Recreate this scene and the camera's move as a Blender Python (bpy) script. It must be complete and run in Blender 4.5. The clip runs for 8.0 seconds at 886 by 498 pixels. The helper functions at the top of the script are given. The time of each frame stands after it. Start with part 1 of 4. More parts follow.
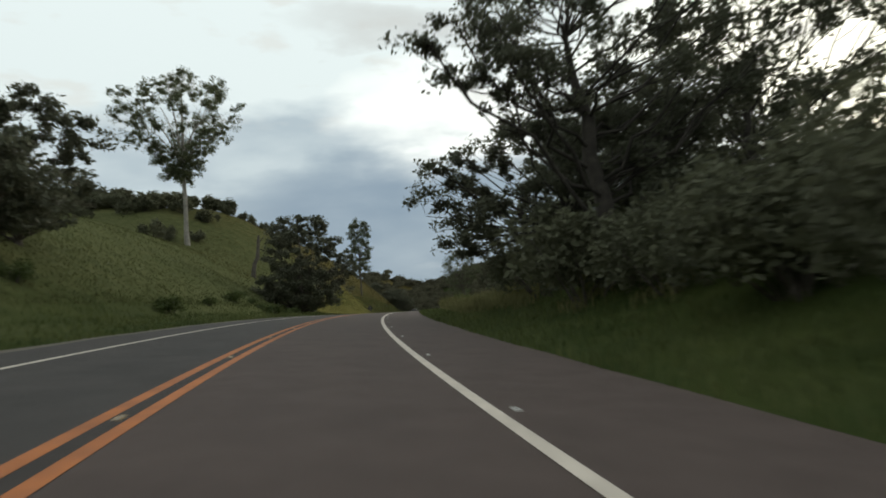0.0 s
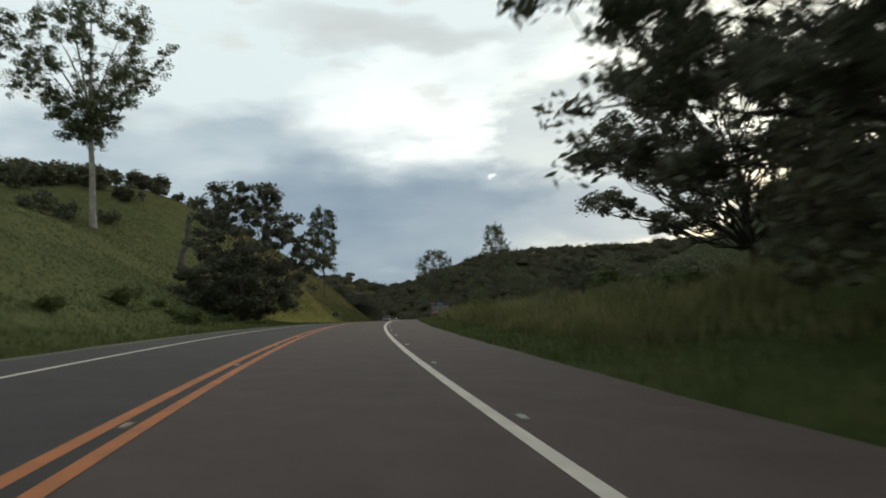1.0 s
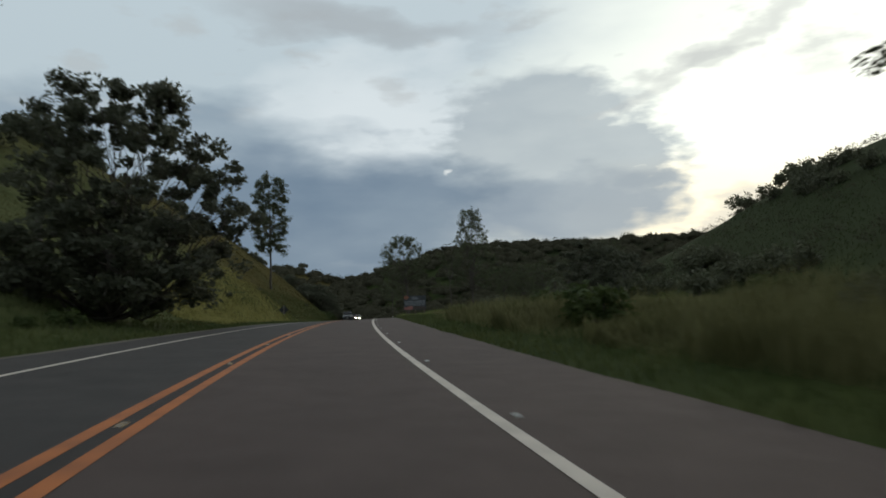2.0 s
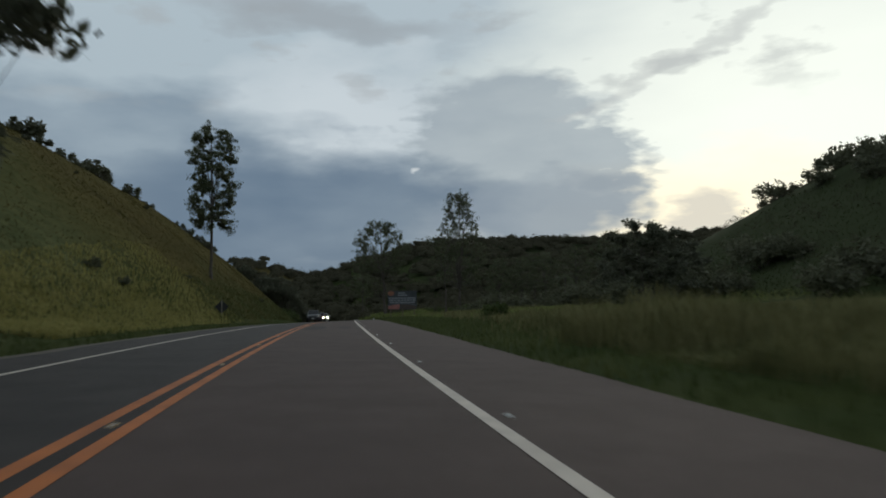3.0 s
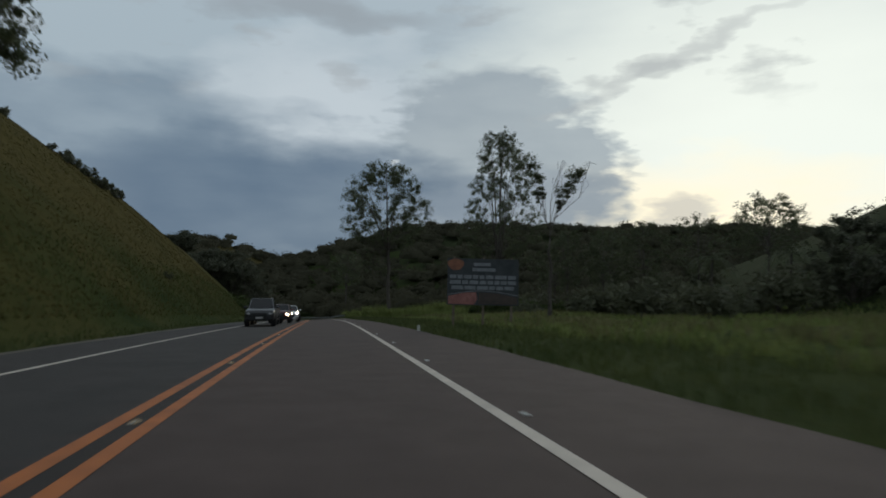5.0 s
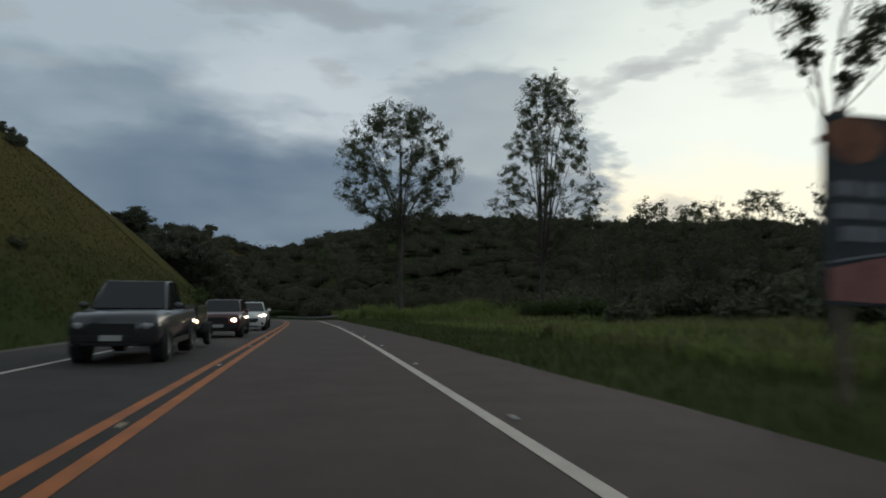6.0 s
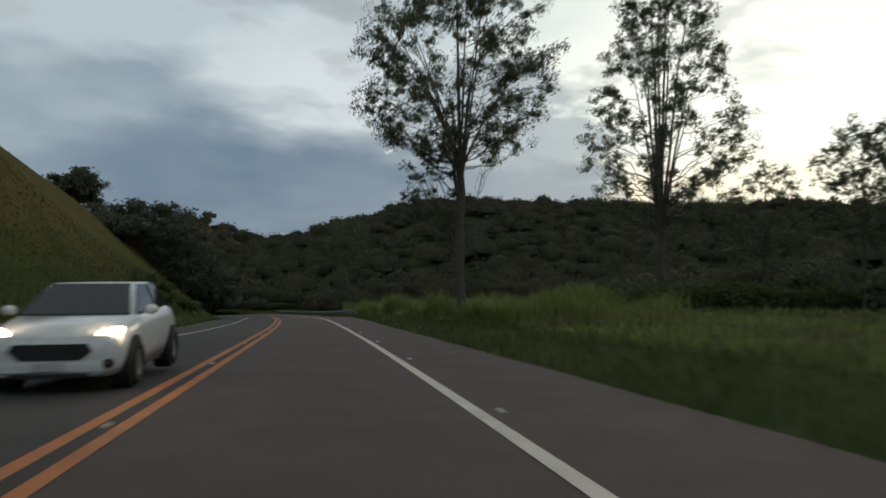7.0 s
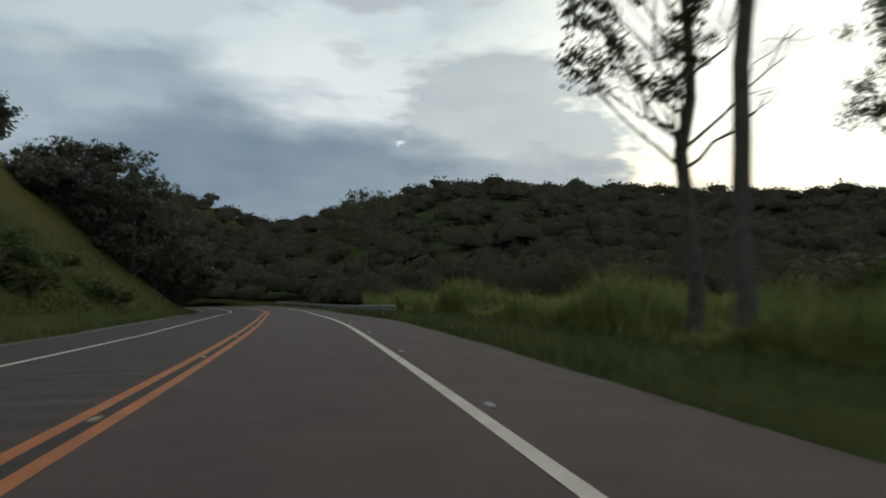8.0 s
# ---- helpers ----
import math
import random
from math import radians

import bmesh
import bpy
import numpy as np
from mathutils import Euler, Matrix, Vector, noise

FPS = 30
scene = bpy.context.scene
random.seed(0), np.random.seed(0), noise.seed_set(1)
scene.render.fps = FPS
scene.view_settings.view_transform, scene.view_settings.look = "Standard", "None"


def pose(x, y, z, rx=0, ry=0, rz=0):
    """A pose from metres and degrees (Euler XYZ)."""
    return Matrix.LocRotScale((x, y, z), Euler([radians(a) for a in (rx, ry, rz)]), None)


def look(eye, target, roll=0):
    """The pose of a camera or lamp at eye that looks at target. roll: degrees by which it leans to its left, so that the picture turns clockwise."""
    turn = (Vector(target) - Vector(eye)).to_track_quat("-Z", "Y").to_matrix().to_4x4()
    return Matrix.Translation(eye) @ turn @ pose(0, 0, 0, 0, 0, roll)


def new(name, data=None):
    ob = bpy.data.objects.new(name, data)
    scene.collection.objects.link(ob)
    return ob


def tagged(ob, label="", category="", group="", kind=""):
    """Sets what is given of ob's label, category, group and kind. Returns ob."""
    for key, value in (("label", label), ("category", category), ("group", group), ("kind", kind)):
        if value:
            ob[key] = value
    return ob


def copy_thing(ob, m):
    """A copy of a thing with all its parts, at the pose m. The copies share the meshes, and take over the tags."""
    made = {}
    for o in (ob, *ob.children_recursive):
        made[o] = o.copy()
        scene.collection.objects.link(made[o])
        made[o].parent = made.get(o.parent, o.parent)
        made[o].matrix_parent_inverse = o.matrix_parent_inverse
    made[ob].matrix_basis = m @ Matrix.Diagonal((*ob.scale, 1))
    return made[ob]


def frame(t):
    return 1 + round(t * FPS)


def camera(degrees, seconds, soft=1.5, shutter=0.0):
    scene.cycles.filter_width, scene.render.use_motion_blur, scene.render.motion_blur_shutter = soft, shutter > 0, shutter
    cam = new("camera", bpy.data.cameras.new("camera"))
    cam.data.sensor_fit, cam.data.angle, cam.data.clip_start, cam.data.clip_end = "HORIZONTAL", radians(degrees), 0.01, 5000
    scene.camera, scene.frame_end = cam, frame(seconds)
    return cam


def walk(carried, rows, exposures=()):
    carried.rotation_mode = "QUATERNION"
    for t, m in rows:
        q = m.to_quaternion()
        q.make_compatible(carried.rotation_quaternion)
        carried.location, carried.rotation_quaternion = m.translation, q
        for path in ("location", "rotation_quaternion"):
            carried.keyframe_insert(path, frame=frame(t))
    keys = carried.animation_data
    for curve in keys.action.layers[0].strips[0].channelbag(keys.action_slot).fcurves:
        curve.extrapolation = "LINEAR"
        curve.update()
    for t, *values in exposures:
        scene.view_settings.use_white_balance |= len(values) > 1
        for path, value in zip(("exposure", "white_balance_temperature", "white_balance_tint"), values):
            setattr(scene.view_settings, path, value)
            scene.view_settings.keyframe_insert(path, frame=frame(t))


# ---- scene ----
# ---------------------------------------------------------------- camera
# The road's centre line: heading (degrees to the left of +y) at stations along it, metres.
STATIONS = (-90, -28, 0, 14, 28, 42, 84, 98, 112, 154, 168, 182, 196, 210, 224, 245, 265, 290, 330, 380, 440)
HEADINGS = (15, 12.2, 10.0, 8.0, 6.1, 4.3, -0.1, -0.9, -1.6, -2.6, -2.8, -2.75, -2.5, -2.15, -1.7, -0.45, 1.6, 1.0, 17.0, 36.0, 52.0)
SPEED, LANE_X, EYE_H = 28.0, 1.6, 1.155
_s = np.arange(-90.0, 440.0, 0.5)
_h = np.radians(np.interp(_s, STATIONS, HEADINGS))
_h = np.convolve(np.pad(_h, 20, "edge"), np.ones(41) / 41, "valid")
_dx, _dy = -np.sin(_h), np.cos(_h)
_cx, _cy = np.cumsum(_dx) * 0.5, np.cumsum(_dy) * 0.5
_i0 = int(np.searchsorted(_s, 0.0))
_cx -= _cx[_i0] + LANE_X * _dy[_i0]
_cy -= _cy[_i0] - LANE_X * _dx[_i0]
_grade = np.radians(np.interp(_s, (-90, 0, 14, 28, 42, 84, 112, 154, 182, 224, 245, 265, 285, 330, 440), (1.6, 1.6, 1.4, 1.15, 0.8, 0.1, -0.3, -0.9, -1.3, -1.9, -1.77, -2.4, -2.4, -2.0, -0.5)))
_cz = np.cumsum(np.tan(_grade)) * 0.5
_cz -= _cz[_i0]
_bank = np.radians(np.interp(_s, (-90, 0, 42, 84, 112, 154, 224, 250, 280, 440), (4.0, 4.0, 2.9, 1.4, 0.6, -1.0, -1.7, -3.5, -2.5, -2.5)))


def road_at(s, u, up=0.0):
    """The place u metres to the right of the road's centre line at station s, on the banked surface."""
    cx, cy, cz = np.interp(s, _s, _cx), np.interp(s, _s, _cy), np.interp(s, _s, _cz)
    h, b = np.interp(s, _s, _h), np.interp(s, _s, _bank)
    return np.stack([cx + u * np.cos(h), cy + u * np.sin(h), cz - (u - LANE_X) * np.tan(b) + up + 0 * h], -1)


def left_edge(s):
    """Where the paved shoulder ends on the oncoming side."""
    return np.interp(s, (0, 100, 130, 172, 220, 250), (-5.3, -5.35, -5.55, -5.85, -6.3, -6.45)) + 0.06 * np.sin(s * 0.9) * np.sin(s * 0.23)


def right_edge(s):
    return np.interp(s, (0, 110, 135, 172, 210, 240), (6.3, 6.25, 6.2, 6.0, 5.75, 5.85)) + 0.05 * np.sin(s * 0.7 + 1) * np.sin(s * 0.31)


def nearest_station(x, y):
    """Station and offset to the right of the centre line, for arrays of places."""
    x, y = np.ravel(x).astype(float), np.ravel(y).astype(float)
    s, u = np.empty(len(x)), np.empty(len(x))
    for a in range(0, len(x), 4000):
        dx, dy = x[a:a + 4000, None] - _cx[None, ::2], y[a:a + 4000, None] - _cy[None, ::2]
        k = np.argmin(dx * dx + dy * dy, 1) * 2
        px, py = x[a:a + 4000] - _cx[k], y[a:a + 4000] - _cy[k]
        s[a:a + 4000] = _s[k] + px * _dx[k] + py * _dy[k]
        u[a:a + 4000] = px * _dy[k] - py * _dx[k]
    return s, u


# seconds, metres to the right of the centre line, pitch up, lean to the right, heading
ROWS = [
    (0.0, 1.94, 4.94, 3.83, -0.07), (0.5, 1.94, 4.92, 3.68, -1.79), (1.0, 1.93, 5.17, 3.04, -3.34), (1.5, 1.89, 4.89, 2.63, -5.29), (3.0, 1.92, 4.41, 1.09, -10.06),
    (3.5, 1.93, 4.43, 0.86, -10.95), (4.0, 1.9, 4.1, 0.29, -11.39), (5.5, 1.66, 3.9, -1.8, -12.56), (6.0, 1.72, 3.82, -1.86, -13.14), (6.5, 1.8, 3.54, -1.56, -13.13),
    (7.0, 1.88, 3.06, -1.29, -12.61), (7.5, 1.92, 3.14, -2.22, -12.46), (8.0, 1.95, 2.42, -2.1, -11.86),
]
cam = camera(64.4, 8.0, soft=1.8, shutter=0.3)
walk(cam, [(t, pose(*road_at(SPEED * t, u, EYE_H), 90 + p, r, y)) for t, u, p, r, y in ROWS],
     exposures=[(0.0, 0.98, 7500, 10), (1.0, 0.92, 7350, 10), (1.5, 0.62, 7000, 10), (3.0, 0.1, 6600, 10), (3.5, 0.0, 6500, 10), (5.5, 0.0, 6500, 10), (6.5, 0.13, 6700, 10),
                (7.0, 0.31, 6850, 10), (7.5, 0.46, 6950, 10), (8.0, 0.46, 6950, 10)])
# ---------------------------------------------------------------- light
SUN_AZ, SUN_EL = 36.0, 9.0
world = bpy.data.worlds.new("sky")
scene.world = world
world.use_nodes = True
wt = world.node_tree
wt.nodes.clear()


def node(tree, kind, **values):
    n = tree.nodes.new(kind)
    for key, value in values.items():
        n.inputs[key.replace("_", " ")].default_value = value
    return n


def build_sky():
    """An overcast evening sky: a Nishita sky seen through layers of cloud, which lie by compass bearing and height, in degrees."""
    t, ln = wt, wt.links.new

    def op(kind, a, b=None, clamp=False):
        n = t.nodes.new("ShaderNodeMath")
        n.operation, n.use_clamp = kind, clamp
        for k, v in enumerate((a, b)):
            if v is None:
                continue
            if isinstance(v, (int, float)):
                n.inputs[k].default_value = v
            else:
                ln(v, n.inputs[k])
        return n.outputs[0]

    def mix(fac, a, b):
        n = t.nodes.new("ShaderNodeMix")
        n.data_type = "RGBA"
        for sock, v in ((n.inputs[0], fac), (n.inputs[6], a), (n.inputs[7], b)):
            if isinstance(v, tuple):
                sock.default_value = (*v, 1)
            elif isinstance(v, float):
                sock.default_value = v
            else:
                ln(v, sock)
        return n.outputs[2]

    co = t.nodes.new("ShaderNodeTexCoord")
    sep = t.nodes.new("ShaderNodeSeparateXYZ")
    ln(co.outputs["Generated"], sep.inputs[0])
    az = op("MULTIPLY", op("ARCTAN2", sep.outputs[0], sep.outputs[1]), 57.3)
    el = op("MULTIPLY", op("ARCSINE", sep.outputs[2]), 57.3)
    comb = t.nodes.new("ShaderNodeCombineXYZ")
    ln(op("MULTIPLY", az, 0.1), comb.inputs[0])
    ln(op("MULTIPLY", el, 0.26), comb.inputs[1])

    def fbm(scale, detail, offset):
        mp = t.nodes.new("ShaderNodeMapping")
        mp.inputs["Location"].default_value = (offset, 2 * offset, 0)
        ln(comb.outputs[0], mp.inputs[0])
        n = node(t, "ShaderNodeTexNoise", Scale=scale, Detail=detail, Roughness=0.48)
        ln(mp.outputs[0], n.inputs["Vector"])
        return op("SUBTRACT", n.outputs["Fac"], 0.5)

    w1, w2, w3 = fbm(1.0, 6, 3.0), fbm(1.3, 6, 9.0), fbm(3.0, 5, 1.0)
    w4 = fbm(5.5, 5, 14.0)
    waz = op("ADD", az, op("ADD", op("MULTIPLY", w1, 13), op("MULTIPLY", w3, 2.5)))
    wel = op("ADD", el, op("ADD", op("MULTIPLY", w2, 6.5), op("MULTIPLY", w3, 1.3)))

    def blob(a0, e0, ra, re, edge, tilt=0.0, billow=0.0):
        a = op("DIVIDE", op("SUBTRACT", op("ADD", waz, op("MULTIPLY", w4, 7.0 * billow)) if billow else waz, a0), ra)
        e = op("DIVIDE", op("SUBTRACT", op("SUBTRACT", wel, op("MULTIPLY", op("SUBTRACT", waz, a0), tilt)), e0), re)
        d = op("ADD", op("MULTIPLY", a, a), op("MULTIPLY", e, e))
        return op("DIVIDE", op("SUBTRACT", 1.0 + edge, d), 2 * edge, True)

    def ramp(value, lo, hi):
        return op("DIVIDE", op("SUBTRACT", value, lo), hi - lo, True)

    sky = t.nodes.new("ShaderNodeTexSky")
    sky.sky_type, sky.sun_disc = "NISHITA", False
    sky.sun_elevation, sky.sun_rotation = radians(SUN_EL), radians(SUN_AZ)
    clear = t.nodes.new("ShaderNodeMix")
    clear.data_type, clear.blend_type = "RGBA", "MULTIPLY"
    clear.inputs[0].default_value = 1.0
    ln(sky.outputs[0], clear.inputs[6])
    clear.inputs[7].default_value = (0.1, 0.1, 0.1, 1)
    veil = mix(ramp(el, 8.0, 40.0), (0.37, 0.45, 0.51), (0.45, 0.545, 0.60))
    veil = mix(ramp(el, 30.0, 55.0), veil, (0.29, 0.335, 0.365))
    c = mix(0.9, clear.outputs[2], veil)
    c = mix(op("MULTIPLY", blob(40, 8, 24, 20, 0.9), 0.95), c, (0.92, 0.98, 0.9))
    c = mix(op("MULTIPLY", blob(31, 5, 14, 5, 0.9), 0.8), c, (1.1, 0.98, 0.7))
    c = mix(op("MULTIPLY", blob(2, 15, 9, 4.5, 0.9), 0.5), c, (0.66, 0.72, 0.76))
    c = mix(op("MULTIPLY", blob(-16, 11, 17, 5.5, 0.5), 0.75), c, mix(ramp(w2, -0.16, 0.18), (0.17, 0.235, 0.305), (0.25, 0.32, 0.385)))
    c = mix(op("MULTIPLY", blob(-14, 5, 14, 4, 0.6), 0.6), c, (0.22, 0.28, 0.34))
    c = mix(op("MULTIPLY", blob(17, 11.5, 9.5, 6.8, 0.28, -0.12, 1.0), 0.85), c, mix(ramp(w2, -0.16, 0.18), (0.29, 0.35, 0.4), (0.36, 0.42, 0.46)))
    c = mix(op("MULTIPLY", blob(-1.5, 7, 16, 5.5, 0.6), 0.83), c, mix(ramp(w1, -0.16, 0.18), (0.098, 0.153, 0.225), (0.145, 0.205, 0.275)))
    c = mix(op("MULTIPLY", blob(18, 7, 8, 3.0, 0.5), 0.6), c, (0.23, 0.285, 0.345))
    c = mix(op("MULTIPLY", blob(30.5, 5.8, 3.6, 1.9, 0.5, 0.1, 1.0), 0.65), c, (0.5, 0.5, 0.48))
    gap_a, gap_e = op("DIVIDE", op("SUBTRACT", op("ADD", az, op("MULTIPLY", w3, 3.0)), 8.3), 0.5), op("DIVIDE", op("SUBTRACT", op("ADD", el, op("MULTIPLY", w3, -2.0)), 10.6), 0.36)
    gap = op("SUBTRACT", 1.0, op("ADD", op("MULTIPLY", gap_a, gap_a), op("MULTIPLY", gap_e, gap_e)), True)
    c = mix(op("MULTIPLY", gap, 0.5), c, (0.8, 0.84, 0.84))
    c = mix(op("MULTIPLY", op("MULTIPLY", ramp(fbm(1.6, 6, 21.0), 0.06, 0.16), ramp(el, 14.0, 17.0)), 0.45), c, (0.34, 0.37, 0.39))
    c = mix(op("MULTIPLY", blob(30, 18.6, 8.5, 0.6, 0.9, 0.44), 0.55), c, (0.42, 0.45, 0.46))
    c = mix(op("MULTIPLY", blob(0, 22.5, 9, 1.5, 0.9, -0.12), 0.6), c, (0.27, 0.3, 0.33))
    bg = node(t, "ShaderNodeBackground", Strength=1.0)
    out = t.nodes.new("ShaderNodeOutputWorld")
    ln(c, bg.inputs[0])
    ln(bg.outputs[0], out.inputs[0])


build_sky()
sun = new("sun", bpy.data.lights.new("sun", "SUN"))
sun.data.energy, sun.data.angle, sun.data.color = 0.35, radians(25), (1.0, 0.9, 0.75)
sun.matrix_world = look((0, 0, 50), (-math.sin(radians(SUN_AZ)), -math.cos(radians(SUN_AZ)), 50 - math.tan(radians(SUN_EL + 4))))
# ---------------------------------------------------------------- materials
def material(name, base, second=None, scale=4.0, rough=0.9, bump=0.0, bump_scale=40.0, spread=(0.35, 0.65), obj=False, spec=0.3, translucent=0.0, bump_depth=0.02):
    m = bpy.data.materials.new(name)
    m.use_nodes = True
    t = m.node_tree
    b = t.nodes["Principled BSDF"]
    b.inputs["Roughness"].default_value = rough
    b.inputs["Specular IOR Level"].default_value = spec
    b.inputs["Base Color"].default_value = (*base, 1)
    co = t.nodes.new("ShaderNodeTexCoord")
    if second:
        n = node(t, "ShaderNodeTexNoise", Scale=scale, Detail=6.0, Roughness=0.65)
        t.links.new(co.outputs["Object"], n.inputs["Vector"])
        r = t.nodes.new("ShaderNodeValToRGB")
        r.color_ramp.elements[0].position, r.color_ramp.elements[1].position = spread
        r.color_ramp.elements[0].color, r.color_ramp.elements[1].color = (*base, 1), (*second, 1)
        t.links.new(n.outputs["Fac"], r.inputs["Fac"])
        t.links.new(r.outputs[0], b.inputs["Base Color"])
    if translucent:
        tr = t.nodes.new("ShaderNodeBsdfTranslucent")
        mx = t.nodes.new("ShaderNodeMixShader")
        mx.inputs[0].default_value = translucent
        tr.inputs[0].default_value = (*(second or base), 1)
        if second:
            t.links.new(r.outputs[0], tr.inputs[0])
        t.links.new(b.outputs[0], mx.inputs[1])
        t.links.new(tr.outputs[0], mx.inputs[2])
        t.links.new(mx.outputs[0], t.nodes["Material Output"].inputs[0])
    if bump:
        n = node(t, "ShaderNodeTexNoise", Scale=bump_scale, Detail=6.0, Roughness=0.65)
        t.links.new(co.outputs["Object"], n.inputs["Vector"])
        k = node(t, "ShaderNodeBump", Strength=bump, Distance=bump_depth)
        t.links.new(n.outputs["Fac"], k.inputs["Height"])
        t.links.new(k.outputs[0], b.inputs["Normal"])
    return m


ASPHALT = material("asphalt", (0.071, 0.0505, 0.0445), (0.094, 0.0675, 0.0595), 1.2, 0.85, 0.5, 60)
OLD_ASPHALT = material("old_asphalt", (0.0425, 0.0375, 0.0355), (0.059, 0.052, 0.0485), 0.9, 0.85, 0.5, 60)
YELLOW = material("yellow_paint", (0.52, 0.165, 0.045), (0.33, 0.108, 0.036), 2.2, 0.7, 0.2)
WHITE = material("white_paint", (0.66, 0.58, 0.5), (0.5, 0.44, 0.38), 3, 0.7, 0.2)
GRASS_GROUND = material("grass_ground", (0.028, 0.043, 0.013), (0.052, 0.064, 0.02), 0.25, 1.0, 0.8, 6, spec=0.03)
DRY_GRASS = material("dry_grass", (0.058, 0.058, 0.0195), (0.114, 0.092, 0.034), 0.16, 0.95, translucent=0.3, spec=0.1)


def dry_side(m):
    """The meadow to the right of the road is green; the slopes to its left carry dry, yellowish grass in large patches."""
    t = m.node_tree
    b = t.nodes["Principled BSDF"]
    green = b.inputs["Base Color"].links[0].from_socket
    co = t.nodes.new("ShaderNodeTexCoord")
    sep = t.nodes.new("ShaderNodeSeparateXYZ")
    t.links.new(co.outputs["Object"], sep.inputs[0])
    n = node(t, "ShaderNodeTexNoise", Scale=0.07, Detail=5.0)
    t.links.new(co.outputs["Object"], n.inputs["Vector"])
    wob = t.nodes.new("ShaderNodeMath")
    wob.operation = "MULTIPLY_ADD"
    wob.inputs[1].default_value = 26.0
    t.links.new(n.outputs["Fac"], wob.inputs[0])
    t.links.new(sep.outputs[0], wob.inputs[2])
    rg = t.nodes.new("ShaderNodeMapRange")
    rg.inputs["From Min"].default_value, rg.inputs["From Max"].default_value = 2.0, -8.0
    t.links.new(wob.outputs[0], rg.inputs["Value"])
    g = node(t, "ShaderNodeTexNoise", Scale=0.9, Detail=6.0)
    t.links.new(co.outputs["Object"], g.inputs["Vector"])
    r = t.nodes.new("ShaderNodeValToRGB")
    r.color_ramp.elements[0].position, r.color_ramp.elements[1].position = 0.35, 0.68
    r.color_ramp.elements[0].color, r.color_ramp.elements[1].color = (0.07, 0.06, 0.0195, 1), (0.098, 0.081, 0.028, 1)
    t.links.new(g.outputs["Fac"], r.inputs["Fac"])
    # nearer the start the hillside is an olive meadow, the cut beyond it is straw-brown
    low = t.nodes.new("ShaderNodeValToRGB")
    low.color_ramp.elements[0].position, low.color_ramp.elements[1].position = 0.35, 0.68
    low.color_ramp.elements[0].color, low.color_ramp.elements[1].color = (0.068, 0.078, 0.032, 1), (0.104, 0.11, 0.048, 1)
    t.links.new(g.outputs["Fac"], low.inputs["Fac"])
    along = t.nodes.new("ShaderNodeMath")
    along.operation = "MULTIPLY_ADD"
    along.inputs[1].default_value = 24.0
    t.links.new(n.outputs["Fac"], along.inputs[0])
    t.links.new(sep.outputs[1], along.inputs[2])
    ry = t.nodes.new("ShaderNodeMapRange")
    ry.inputs["From Min"].default_value, ry.inputs["From Max"].default_value = 144.0, 166.0
    t.links.new(along.outputs[0], ry.inputs["Value"])
    dry = t.nodes.new("ShaderNodeMix")
    dry.data_type = "RGBA"
    t.links.new(ry.outputs[0], dry.inputs[0])
    t.links.new(low.outputs[0], dry.inputs[6])
    t.links.new(r.outputs[0], dry.inputs[7])
    mx = t.nodes.new("ShaderNodeMix")
    mx.data_type = "RGBA"
    t.links.new(rg.outputs[0], mx.inputs[0])
    far = t.nodes.new("ShaderNodeMapRange")
    far.inputs["From Min"].default_value, far.inputs["From Max"].default_value = 42.0, 62.0
    t.links.new(wob.outputs[0], far.inputs["Value"])
    scrub = t.nodes.new("ShaderNodeMix")
    scrub.data_type = "RGBA"
    scrub.inputs[7].default_value = (0.036, 0.045, 0.021, 1)
    t.links.new(far.outputs[0], scrub.inputs[0])
    t.links.new(green, scrub.inputs[6])
    t.links.new(scrub.outputs[2], mx.inputs[6])
    t.links.new(dry.outputs[2], mx.inputs[7])
    t.links.new(mx.outputs[2], b.inputs["Base Color"])


dry_side(GRASS_GROUND)
BARK = material("bark", (0.06, 0.05, 0.042), (0.115, 0.1, 0.085), 3, 0.9, 0.6, 12)
DARK_BARK = material("dark_bark", (0.032, 0.028, 0.024), (0.06, 0.052, 0.044), 3, 0.95, 0.6, 12)
PALE_BARK = material("pale_bark", (0.16, 0.145, 0.125), (0.3, 0.28, 0.245), 2, 0.85, 0.4, 12)
SHRUB = material("shrub_leaf", (0.05, 0.075, 0.025), (0.1, 0.125, 0.04), 0.5, 0.7, translucent=0.35)
BLADE = material("grass_blade", (0.052, 0.076, 0.023), (0.112, 0.126, 0.044), 0.4, 0.8, translucent=0.3)
TALL_GRASS = material("tall_grass", (0.125, 0.168, 0.046), (0.235, 0.26, 0.085), 0.6, 0.8, translucent=0.3)
FIELD_GRASS = material("field_grass", (0.125, 0.128, 0.055), (0.215, 0.2, 0.095), 0.5, 0.85, translucent=0.3, spec=0.1)
SCRUB_GRASS = material("scrub_grass", (0.046, 0.058, 0.027), (0.074, 0.085, 0.04), 0.4, 0.95, translucent=0.3, spec=0.05)
# much paler and yellower than the grass on the rest of the slope
PALE_GRASS = material("pale_grass", (0.26, 0.24, 0.08), (0.37, 0.335, 0.13), 0.7, 0.9, translucent=0.35, spec=0.1)
DUSTY = material("dusty_asphalt", (0.1, 0.086, 0.07), (0.14, 0.122, 0.1), 1.5, 0.9, 0.4, 50)
DARK_PATCH = material("fresh_asphalt", (0.033, 0.027, 0.0245), (0.045, 0.036, 0.032), 2, 0.8, 0.4, 60)
